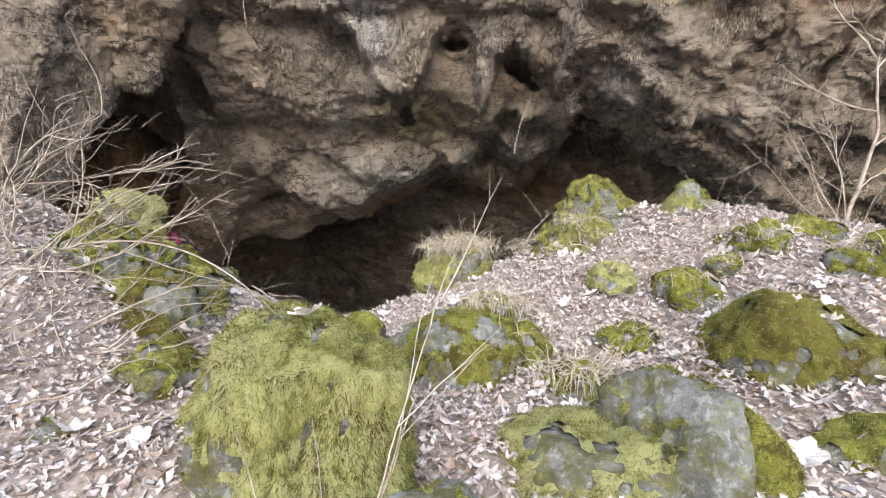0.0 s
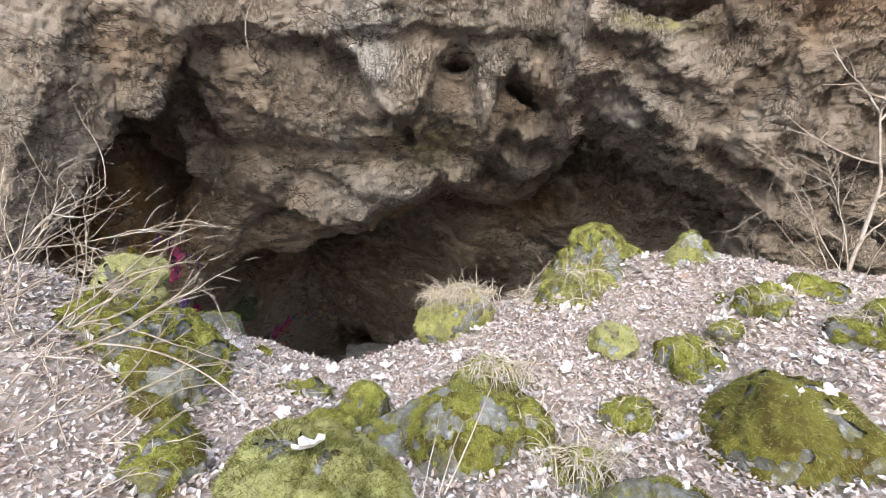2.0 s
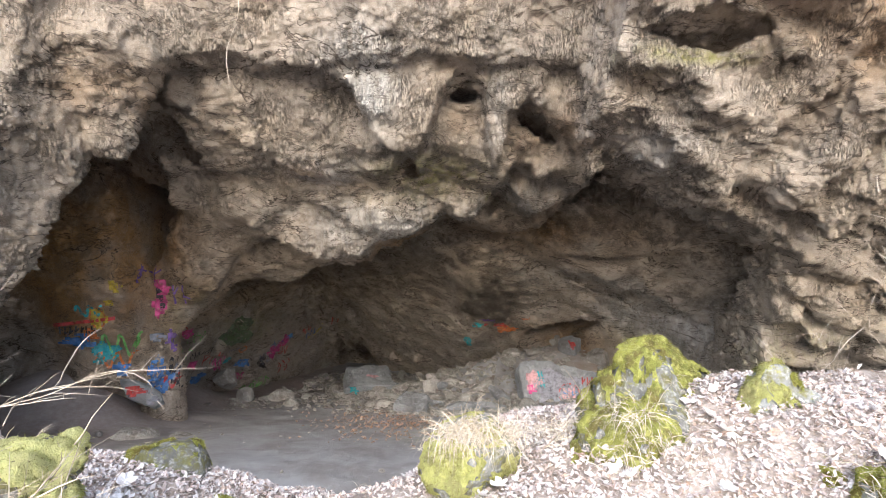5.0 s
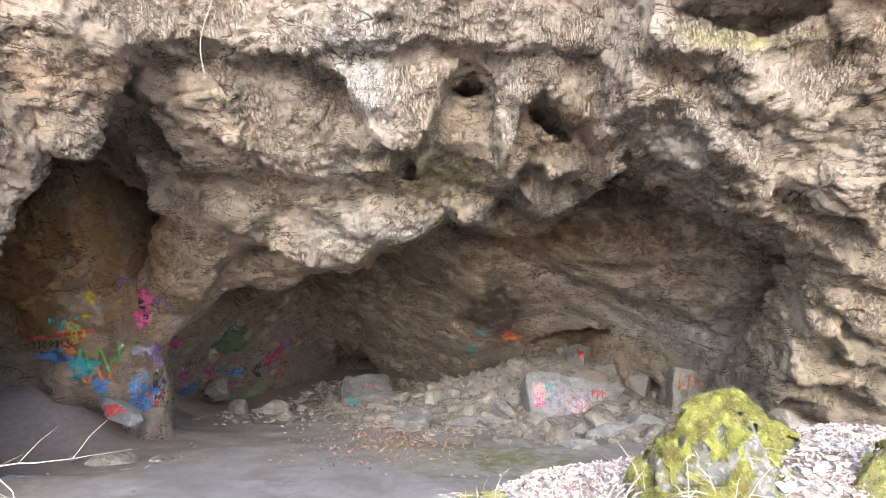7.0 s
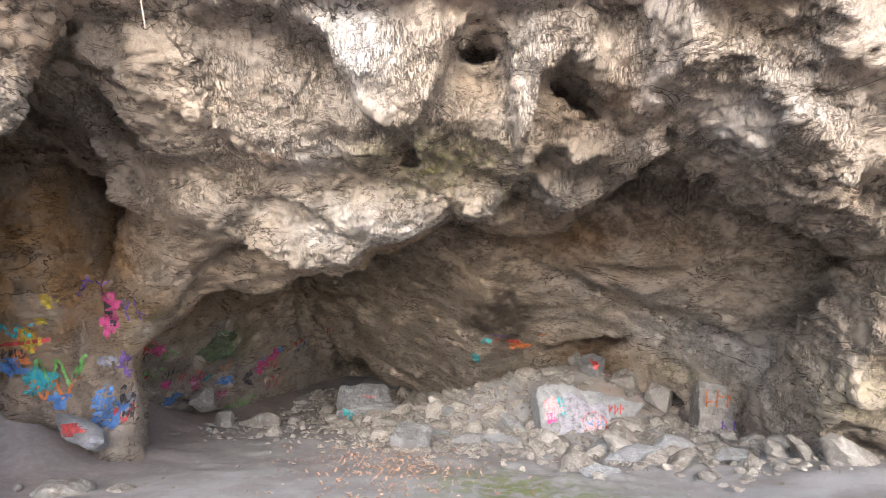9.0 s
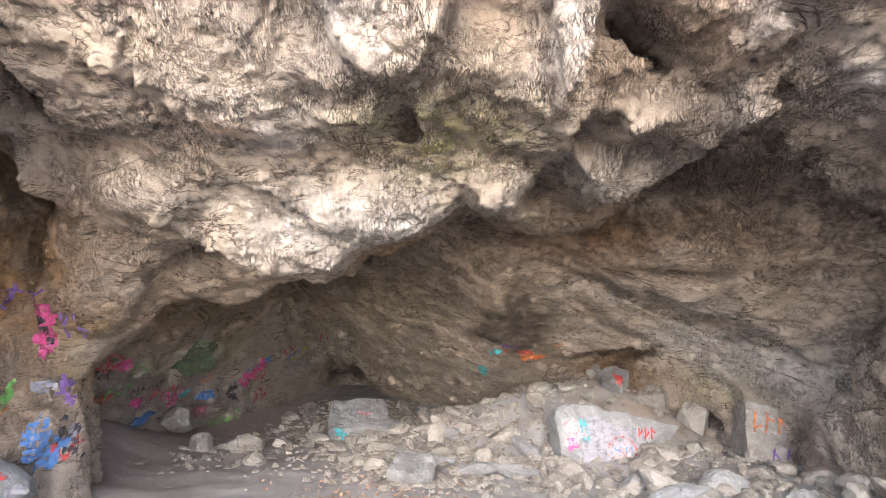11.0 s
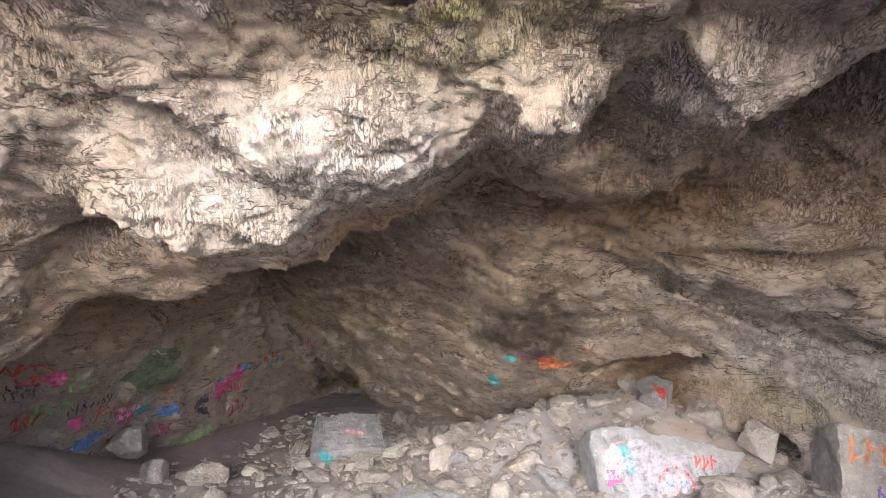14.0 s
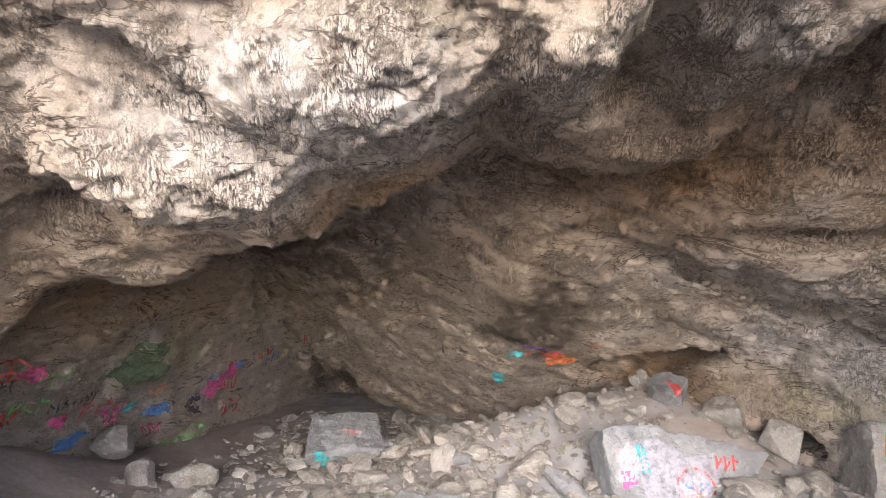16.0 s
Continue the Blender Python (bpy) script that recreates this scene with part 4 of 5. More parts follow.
big_leaves = [big_leaf(k) for k in range(6)]
bl = random.Random(4)
for _ in range(170):
    x, y = bl.uniform(-2.6, 2.9), bl.uniform(1.3, 4.6)
    o = new("leaf", bl.choice(big_leaves))
    o.parent = ground
    o.location = (x, y, G(x, y) + 0.045)
    o.rotation_euler = (bl.gauss(0, 0.4), bl.gauss(0, 0.4), bl.uniform(0, 6.28))
    o.scale = [bl.uniform(0.7, 1.25)] * 3
for x, y, z in ((1.7, 2.5, 1.2), (1.95, 2.6, 1.18), (1.85, 2.45, 1.12), (0.15, 2.8, 1.04), (0.05, 2.95, 1.06), (0.62, 2.05, 0.69), (0.72, 2.15, 0.69), (-0.45, 1.75, 1.22), (0.5, 2.2, 0.69)):
    o = new("leaf", bl.choice(big_leaves))
    o.parent = ground
    o.location = (x, y, z)
    o.rotation_euler = (bl.gauss(0, 0.3), bl.gauss(0, 0.3), bl.uniform(0, 6.28))


def on_slope(x, y, rng):
    return (rng.random(len(x)) < step01(7.4, 5.8, y)) & (rng.random(len(x)) < 1 - 0.75 * np.exp(-((x + 0.7) / 0.7) ** 2 - ((y - 5.0) / 0.9) ** 2))


tagged(leaf_sheet("leaf_litter", 100000, (-3.4, 3.8, 0.9, 7.2), (0.022, 0.06), 1, LEAVES, 0.045, on_slope), "deep litter of curled bleached dry leaves", "leaves", kind="stuff")
tagged(leaf_sheet("leaf_litter_far", 9000, (-7.5, 7.5, 1.5, 8.2), (0.05, 0.09), 2, LEAVES, 0.04, on_slope), "dry leaves scattered over the slope", "leaves", kind="stuff")
tagged(leaf_sheet("cave_leaf_drift", 5200, (-5.0, 2.5, 11.5, 21.0), (0.06, 0.13), 3, BROWN, 0.05,
                  lambda x, y, r: r.random(len(x)) < np.exp(-((x + 1.4 + 0.25 * (y - 15)) / 1.5) ** 2 - ((y - 15.6) / 2.2) ** 2)), "drift of brown leaves on the cave floor", "leaves", kind="stuff")

# ---- dry grass ----
gr = random.Random(8)
for x, y, z, n, L in ((0.02, 4.72, 1.5, 260, 0.34), (0.35, 4.75, 1.5, 220, 0.32), (0.25, 3.42, 1.12, 120, 0.22), (0.5, 3.45, 1.1, 160, 0.26), (0.72, 2.62, 0.84, 150, 0.2),
                      (1.2, 4.5, 1.72, 240, 0.36), (1.65, 4.42, 1.6, 160, 0.3), (1.35, 4.4, 1.6, 200, 0.3), (1.45, 4.85, 1.9, 240, 0.34), (1.15, 4.95, 1.6, 260, 0.36), (1.9, 4.85, 1.5, 240, 0.34), (0.8, 5.2, 1.3, 240, 0.36), (0.75, 4.9, 1.5, 140, 0.3), (2.3, 4.0, 1.58, 120, 0.28), (2.3, 3.6, 1.62, 150, 0.26),
                      (1.95, 3.5, 1.4, 110, 0.22), (1.62, 3.38, 1.3, 110, 0.22), (1.3, 2.9, 0.98, 100, 0.22), (2.72, 3.3, 1.5, 140, 0.24), (0.55, 2.85, 1.0, 60, 0.2),
                      (-2.6, 2.7, 1.5, 160, 0.4), (-2.8, 3.2, 1.7, 200, 0.4), (-2.35, 3.6, 1.75, 160, 0.32), (-2.65, 2.4, 1.2, 160, 0.4), (-2.95, 3.0, 1.6, 240, 0.42), (-3.1, 3.4, 1.7, 240, 0.4), (1.0, 4.75, 1.55, 70, 0.4), (1.25, 4.6, 1.75, 70, 0.4), (0.75, 4.85, 1.45, 70, 0.4), (3.1, 3.6, 1.55, 120, 0.25)):
    tuft((x, y, z), n, L, 0.09, int(gr.random() * 9999))
for _ in range(26):
    x, y = gr.uniform(-2.8, 3.2), gr.uniform(2.0, 5.4)
    tuft((x, y, G(x, y) + 0.02), 40, 0.2, 0.06, int(gr.random() * 9999), (0, 0), 0.003, "grass_tuft", "sparse tuft of bleached dry grass in leaves")


# ---- bare shrubs ----
def tube(paths, name, sides=5):
    """Tapered round twigs in one mesh: each path is a list of (point, radius)."""
    V, Q = [], []
    for path in paths:
        P = np.array([p for p, _ in path], float)
        R = np.array([r for _, r in path], float)
        T = np.gradient(P, axis=0)
        T /= np.linalg.norm(T, axis=1)[:, None] + 1e-9
        A = np.cross(T, (0.31, 0.22, 0.93))
        A /= np.linalg.norm(A, axis=1)[:, None] + 1e-9
        B = np.cross(T, A)
        base = sum(len(v) for v in V)
        ang = np.arange(sides) * 2 * math.pi / sides
        ring = P[:, None] + R[:, None, None] * (np.cos(ang)[None, :, None] * A[:, None] + np.sin(ang)[None, :, None] * B[:, None])
        V.append(ring.reshape(-1, 3))
        for k in range(len(P) - 1):
            for j in range(sides):
                Q.append([base + k * sides + j, base + k * sides + (j + 1) % sides, base + (k + 1) * sides + (j + 1) % sides, base + (k + 1) * sides + j])
    me = mesh_of(name, np.concatenate(V), np.array(Q))
    me.materials.append(BARK)
    return me


def grow(rng, start, way, length, radius, depth, out, wander=0.16, fall=0.0):
    """One twig with its side twigs."""
    p, w = Vector(start), Vector(way).normalized()
    n = max(4, int(length / 0.06))
    path = []
    for k in range(n + 1):
        path.append((tuple(p), radius * (1 - 0.75 * k / n)))
        w = (w + Vector((rng.gauss(0, wander), rng.gauss(0, wander), rng.gauss(0, wander) - fall))).normalized()
        p = p + w * (length / n)
        if depth and k > n * 0.2 and rng.random() < 0.36:
            side = (w + Vector((rng.gauss(0, 0.7), rng.gauss(0, 0.7), rng.gauss(0.1, 0.6)))).normalized()
            grow(rng, p, side, length * rng.uniform(0.25, 0.5), radius * 0.5, depth - 1, out, wander, fall)
    out.append(path)


def shrub(name, label, at, ways, seed, wander=0.13):
    """A bare shrub: each main stem is a part, with its twigs."""
    ob = thing(name, at, label, "shrub", "bare shrubs")
    rng = random.Random(seed)
    for way, length, radius, fall in ways:
        out = []
        grow(rng, (rng.uniform(-0.06, 0.06), rng.uniform(-0.06, 0.06), -0.05), way, length, radius, 2, out, wander, fall)
        part("stem", tube(out, "stem"), BARK, ob)
    return ob


shrub("bare_shrub", "leafless shrub with pale tangled twigs on the bank", (-2.35, 2.75, 1.3), [((0.05, 0.1, 1), 1.2, 0.008, 0), ((-0.2, 0, 1), 1.3, 0.008, 0), ((0.4, 0.2, 0.7), 1.0, 0.009, 0.01), ((0.9, 0.1, 0.35), 1.1, 0.01, 0.0),
      ((0.8, 0.3, 0.1), 0.9, 0.008, 0.0), ((0.15, 0.2, 1), 1.0, 0.006, 0), ((0.6, -0.2, 0.5), 0.8, 0.007, 0.01)], 3)
shrub("bare_shrub", "leafless shrub with arching twigs over mossy stone", (-1.95, 2.6, 1.0), [((0.9, 0.1, 0.45), 1.0, 0.009, 0.01), ((1, 0.3, 0.1), 0.8, 0.007, 0), ((0.6, 0.1, -0.3), 0.8, 0.008, 0.0), ((0.8, -0.1, -0.1), 0.9, 0.007, 0.01)], 9)
for k, (x, y, z) in enumerate(((-2.6, 2.5, 1.2), (-2.15, 2.95, 1.5), (-2.9, 2.9, 1.4), (-2.3, 2.3, 0.9), (-1.75, 2.45, 0.8))):
    r = random.Random(60 + k)
    shrub("bare_shrub", "leafless shrub with pale tangled twigs on the bank", (x, y, z), [((r.uniform(-0.3, 1.0), r.uniform(-0.3, 0.4), r.uniform(-0.1, 1.0)), r.uniform(0.6, 1.15), r.uniform(0.004, 0.008), r.uniform(0, 0.02)) for _ in range(7)], 70 + k)
shrub("bare_shrub", "thin leafless shrub standing by the rock wall", (-3.3, 3.6, 1.5), [((0, 0, 1), 1.7, 0.009, 0), ((0.25, 0, 1), 1.6, 0.008, 0), ((-0.2, 0, 1), 1.5, 0.008, 0), ((0.5, 0, 0.8), 1.2, 0.007, 0)], 14)
shrub("bare_sapling", "leafless sapling leaning over the slope", (3.55, 4.5, 1.55), [((0.25, 0, 1), 2.2, 0.022, 0), ((-0.8, 0.1, 0.7), 1.3, 0.006, 0), ((-0.5, -0.2, 1), 1.4, 0.006, 0), ((-1, 0, 0.05), 1.2, 0.006, 0), ((0.3, -0.3, 0.7), 1.2, 0.006, 0), ((-0.3, 0, 0.9), 1.1, 0.008, 0), ((-0.9, 0, 0.35), 1.2, 0.006, 0.0), ((0.1, 0.1, 1), 1.5, 0.008, 0)], 21, 0.08)
shrub("bare_shrub", "wispy leafless shrub beside the rock wall", (3.4, 5.6, 1.2), [((-0.5, 0, 0.6), 0.8, 0.005, 0), ((0.1, 0, 1), 0.9, 0.005, 0)], 25)
shrub("thin_stems", "thin bare stems rising before a mossy boulder", (-0.28, 1.22, 0.5), [((0.25, 0.05, 1), 0.85, 0.005, 0), ((0.3, 0.1, 0.8), 0.8, 0.004, 0), ((-0.15, 0.1, 0.9), 0.6, 0.003, 0), ((0.02, 0.1, 1), 0.6, 0.003, 0)], 30, 0.05)
arch = [((-1.55 + 1.05 * t, 2.3 - 0.5 * t, 1.47 + 0.03 * math.sin(2 * t) - 0.36 * t ** 2.6), 0.0045 * (1.15 - 0.8 * t)) for t in np.linspace(0, 1, 24)]
ob = tagged(new("arching_twig", tube([arch], "arching_twig")), "single pale bare twig arching over a boulder", "twig")
for seed, (x, y), way in ((41, (1.5, 1.9), (1, 0.6, 0.25)), (42, (0.9, 2.0), (1, -0.1, 0.1)), (43, (-1.7, 2.1), (1, 0.2, 0.3)), (44, (0.65, 4.75), (0.6, -0.2, 0.5)), (45, (-1.3, 2.0), (1, 0.3, 0.15))):
    out = []
    grow(random.Random(seed), (0, 0, 0), way, 0.6, 0.006, 2, out, 0.15, 0.0)
    o = tagged(new("fallen_twig", tube(out, "fallen_twig")), "bare fallen twig lying on leaf litter", "twig", "fallen twigs")
    o.location = (x, y, G(x, y) + 0.06)
vine = [((-3.3 + 0.07 * math.sin(7 * t) - 0.1 * t * t, 8.75, 6.9 - 1.6 * t), 0.006) for t in np.linspace(0, 1, 20)]
tagged(new("hanging_root", tube([vine], "hanging_root")), "thin pale root hanging down the rock face", "root")


# ---- the cave floor: rubble, slabs and painted stones ----
def slab_meshes(n, seed, level=3):
    out = []
    for k in range(n):
        rng = np.random.default_rng(seed + k)
        v, f, _ = stone_shape(seed + k, (0.5, 0.5 * rng.uniform(0.5, 0.9), 0.5 * rng.uniform(0.22, 0.6)), level, 14, 0.72, 0.018)
        me = mesh_of("stone", v, f, False)
        me.materials.append(RUBBLE)
        out.append(me)
    return out


def rubble_density(x, y):
    """How thickly the fallen blocks lie."""
    a = np.exp(-((x - 1.0) / 4.0) ** 4 - ((y - 21.4) / 4.2) ** 4)
    b = np.exp(-((x - 5.0) / 2.6) ** 4 - ((y - 17.3) / 2.4) ** 4)
    c = 0.75 * np.exp(-((x + 3.8) / 3.2) ** 4 - ((y - 28.0) / 4.0) ** 4)
    d = 0.8 * np.exp(-((x - 7.2) / 1.6) ** 4 - ((y - 16.0) / 3.0) ** 4)
    e = 0.3 * np.exp(-((x + 5.5) / 3.2) ** 4 - ((y - 21.5) / 2.6) ** 4)
    return np.clip(a + b + c + d + e, 0, 1)


rr = random.Random(77)
pile = thing("rubble_pile", (0, 0, 0), "heap of broken pale limestone slabs on the cave floor", "rubble")
kinds = slab_meshes(12, 300)
count = 0
while count < 300:
    x, y = rr.uniform(-7, 9), rr.uniform(13.5, 31)
    if rr.random() > float(rubble_density(np.array(x), np.array(y))):
        continue
    s = 0.3 + 0.8 * rr.random() ** 2.0
    o = new("stone", rr.choice(kinds))
    o.parent = pile
    o.location = (x, y, G(x, y) + 0.1 * s)
    o.rotation_euler = (radians(rr.gauss(0, 22)), radians(rr.gauss(0, 22)), rr.uniform(0, 6.28))
    o.scale = (s * rr.uniform(0.8, 1.3), s, s * rr.uniform(0.7, 1.3))
    count += 1


def small_rubble(n, seed, area, size, density, name, label):
    """Smaller broken stone, in one mesh."""
    rng = np.random.default_rng(seed)
    x, y = rng.uniform(*area[:2], n), rng.uniform(*area[2:], n)
    k = rng.random(n) < density(x, y)
    x, y = x[k], y[k]
    z = ground_height(x[:, None], y[:, None])[:, 0]
    shapes = [stone_shape(seed + j, (0.5, 0.38, 0.2), 2, 12, 0.72, 0.03) for j in range(10)]
    V, F, base = [], [], 0
    for i in range(len(x)):
        v, f, _ = shapes[int(rng.integers(10))]
        s = size[0] + (size[1] - size[0]) * rng.random() ** 2
        m = np.array(Euler((rng.normal(0, 0.45), rng.normal(0, 0.45), rng.uniform(0, 6.28))).to_matrix())
        V.append(v * s @ m.T + (x[i], y[i], z[i] + 0.06 * s))
        F.append(f + base)
        base += len(v)
    me = mesh_of(name, np.concatenate(V), np.concatenate(F), False)
    me.materials.append(RUBBLE)
    return tagged(new(name, me), label, "rubble", kind="stuff")


small_rubble(9500, 500, (-9, 9.5, 13, 32), (0.1, 0.42), rubble_density, "small_rubble", "litter of small broken limestone pieces")
small_rubble(900, 600, (-10, 9, 9, 28), (0.03, 0.14), lambda x, y: 0.35 + 0 * x, "pebbles", "scattered pebbles on the silt floor")


def block(name, label, at, radii, turn=(0, 0, 0), seed=1, stone=None, category="rock", cuts=12, blunt=0.74, level=4, rough=0.02, group=""):
    v, f, _ = stone_shape(seed, radii, level, cuts, blunt, rough)
    me = mesh_of(name, v, f, False)
    me.materials.append(stone or RUBBLE)
    ob = tagged(new(name, me), label, category, group)
    ob.location = at
    ob.rotation_euler = [radians(a) for a in turn]
    return ob


def prism(name, label, at, outline, depth, turn, stone, seed):
    """A flat-faced block: an outline in its own x-z plane, given depth, with chipped edges."""
    bm = bmesh.new()
    a = [bm.verts.new((x, 0, z)) for x, z in outline]
    face = bm.faces.new(a)
    ext = bmesh.ops.extrude_face_region(bm, geom=[face])
    for g in ext["geom"]:
        if isinstance(g, bmesh.types.BMVert):
            g.co = (g.co.x * 0.9, depth, g.co.z * 0.86 + 0.04)
    bmesh.ops.bevel(bm, geom=bm.edges[:], offset=0.07, segments=2, affect="EDGES", profile=0.6)
    bmesh.ops.triangulate(bm, faces=bm.faces[:])
    for _ in range(4):
        long = [e for e in bm.edges if e.calc_length() > 0.11]
        bmesh.ops.subdivide_edges(bm, edges=long, cuts=1)
        bmesh.ops.triangulate(bm, faces=bm.faces[:])
    bm.normal_update()
    for v in bm.verts:
        p = v.co * 2.2 + Vector((seed, 0, 0))
        v.co += v.normal * (0.07 * noise.fractal(p, 0.8, 2.0, 5))
    bmesh.ops.recalc_face_normals(bm, faces=bm.faces[:])
    me = bpy.data.meshes.new(name)
    bm.to_mesh(me)
    bm.free()
    me.materials.append(stone)
    ob = tagged(new(name, me), label, "rock")
    ob.location = at
    ob.rotation_euler = [radians(v) for v in turn]
    return ob


big = prism("painted_boulder", "large pale tilted boulder spray-painted white, pink and red", (2.75, 18.9, -3.0), [(0.05, 0.75), (0.8, 0.4), (1.72, 0.0), (2.75, 0.75), (3.5, 1.4), (2.55, 1.68), (1.5, 1.9), (0.7, 2.1), (0.0, 2.0)], 0.9, (-24, 0, 4), BLUESLAB, 3)
slab_a = prism("slab", "thick blue-grey slab with traces of paint", (-4.5, 23.7, -3.85), [(0, 0.05), (1.0, 0.0), (2.0, 0.15), (2.35, 0.6), (1.3, 0.74), (0.1, 0.7)], 1.8, (20, -3, 8), BLUESLAB, 9)
slab_b = prism("slab", "flat blue-grey slab lying in leaves", (-1.75, 17.9, -2.42), [(0, 0), (0.6, -0.05), (1.15, 0.02), (1.05, 0.26), (0.05, 0.3)], 0.95, (12, 6, -18), BLUESLAB, 15)
red_rock = block("red_marked_rock", "grey boulder with a red paint mark on brown earth", (5.25, 22.3, -1.15), (0.62, 0.55, 0.5), (0, 0, 10), 41, BLUESLAB)
right_block = prism("painted_block", "big upright block with faded red and purple writing", (7.1, 18.1, -2.85), [(0, 0.2), (1.7, -0.3), (2.1, 1.0), (1.1, 2.1), (0.1, 2.25)], 1.4, (-14, 0, -14), RUBBLE, 22)
block("boulder", "pale boulder below the undercut wall", (7.0, 20.6, -1.75), (0.55, 0.5, 0.5), (0, 10, 0), 47)
block("boulder", "mottled boulder on brown earth under the wall", (6.2, 21.4, -1.35), (0.6, 0.6, 0.45), (0, 0, 40), 48)
block("boulder", "grey boulder at the foot of the painted wall", (-8.2, 22.0, -3.25), (0.4, 0.4, 0.42), (0, 0, 0), 51)
block("boulder", "pale stone on the dark cave floor", (-7.3, 22.3, -3.35), (0.55, 0.4, 0.28), (0, 0, 0), 53)
block("boulder", "rounded stone against the painted wall", (-9.2, 22.6, -2.6), (0.5, 0.5, 0.5), (0, 0, 20), 54)
block("boulder", "low stone on the silt floor", (-7.3, 12.95, -1.5), (0.5, 0.35, 0.22), (0, 0, 10), 57)
block("boulder", "small pale stone on the silt floor", (-6.35, 13.1, -1.62), (0.3, 0.22, 0.16), (0, 0, 50), 58)
block("boulder", "flat stone lying on the silt floor", (-6.6, 12.2, -1.5), (0.24, 0.2, 0.12), (0, 0, 0), 59)
block("white_stone", "small white round stone on the floor", (-8.1, 12.9, -1.45), (0.07, 0.07, 0.07), (0, 0, 0), 60, None, "stone", 4, 1.0, 3, 0.0)
block("boulder", "bluish broken stones beside the passage", (-7.9, 11.2, -1.35), (0.6, 0.4, 0.25), (0, 0, 20), 61, BLUESLAB)
paint_log = block("painted_stone", "long low stone with red and white paint", (-7.8, 14.2, -0.95), (0.78, 0.28, 0.24), (0, 23, -12), 66, BLUESLAB)
for k, (x, y, s) in enumerate(((-0.6, 19.9, 0.75), (0.6, 18.9, 0.85), (1.5, 18.4, 0.7), (2.0, 20.0, 0.8), (-3.4, 23.6, 0.9), (-2.2, 24.6, 0.8), (4.5, 15.9, 0.9), (5.8, 16.6, 1.1), (4.0, 17.2, 0.8), (6.5, 15.3, 0.8), (-0.2, 21.6, 0.7), (3.2, 14.6, 0.6))):
    block("greenish_slab", "long slab of greenish grey stone among rubble", (x, y, G(x, y) + 0.12), (s * 0.75, s * 0.3, s * 0.24), (rr.gauss(0, 10), rr.gauss(0, 12), rr.uniform(-50, 50)), 700 + k, BLUESLAB, group="long slabs")


# ---- sprayed paint on walls and stones ----
def paint_material(name, colour):
    n = Nodes(name)
    at = n.place()
    a = n.noise(at, 9, 6, 0.7)
    col = n.mix(n.ramp(a, 0.4, 0.7, 0, 0.5), colour, tuple(0.45 * c + 0.16 for c in colour))
    n.put(n.ramp(n.noise(at, 6, 7, 0.7), 0.32, 0.6, 0.45, 0.95), n.bsdf.inputs["Alpha"])
    return n.done(col, 0.6, n.bump(a, 0.4, 0.01))


PAINT = {k: paint_material("paint_" + k, c) for k, c in dict(
    red=(0.62, 0.07, 0.06), pink=(0.72, 0.10, 0.30), yellow=(0.72, 0.55, 0.06), green=(0.25, 0.58, 0.14), blue=(0.10, 0.24, 0.55), teal=(0.06, 0.42, 0.46),
    purple=(0.22, 0.12, 0.36), orange=(0.80, 0.24, 0.06), white=(0.33, 0.325, 0.36), black=(0.05, 0.045, 0.05), darkgreen=(0.11, 0.15, 0.07), rose=(0.74, 0.42, 0.42)).items()}
bpy.context.view_layer.update()


class Wall:
    """Lays flat marks on a rough surface: a frame at a point of it, and a cast along its normal."""

    def __init__(self, target, at, facing):
        self.target, self.inv = target, target.matrix_world.inverted()
        self.n = Vector(facing).normalized()
        self.at = Vector(at)
        self.u = Vector((0, 0, 1)).cross(self.n).normalized()
        self.v = self.n.cross(self.u)
        # the wall lies somewhere along the normal: move the frame onto it
        ok, p, _, _ = target.ray_cast(self.inv @ (self.at + self.n * 2.2), self.inv.to_3x3() @ -self.n, distance=5)
        if ok:
            self.at = target.matrix_world @ p

    def on(self, a, b):
        o = self.at + self.u * a + self.v * b + self.n * 0.9
        ok, p, nn, _ = self.target.ray_cast(self.inv @ o, self.inv.to_3x3() @ -self.n, distance=2.6)
        if not ok:
            return None
        return self.target.matrix_world @ p + self.n * 0.014


def stroke_faces(wall, path, width, V, F):
    """One sprayed line, cut into short pieces that follow the rock."""
    pts = []
    for (a, b), (c, d) in zip(path[:-1], path[1:]):
        k = max(2, int(math.hypot(c - a, d - b) / 0.05))
        pts += [(a + (c - a) * i / k, b + (d - b) * i / k) for i in range(k)]
    pts.append(path[-1])
    prev = None
    for i, (a, b) in enumerate(pts):
        j, k = max(i - 1, 0), min(i + 1, len(pts) - 1)
        dx, dy = pts[k][0] - pts[j][0], pts[k][1] - pts[j][1]
        s = math.hypot(dx, dy) or 1
        ox, oy = -dy / s * width / 2, dx / s * width / 2
        l, r = wall.on(a + ox, b + oy), wall.on(a - ox, b - oy)
        if l is None or r is None or (prev and (l - prev[0]).length > 0.25):
            prev = None
            continue
        if prev:
            n = len(V)
            V += [prev[0], prev[1], r, l]
            F.append([n, n + 1, n + 2, n + 3])
        prev = (l, r)


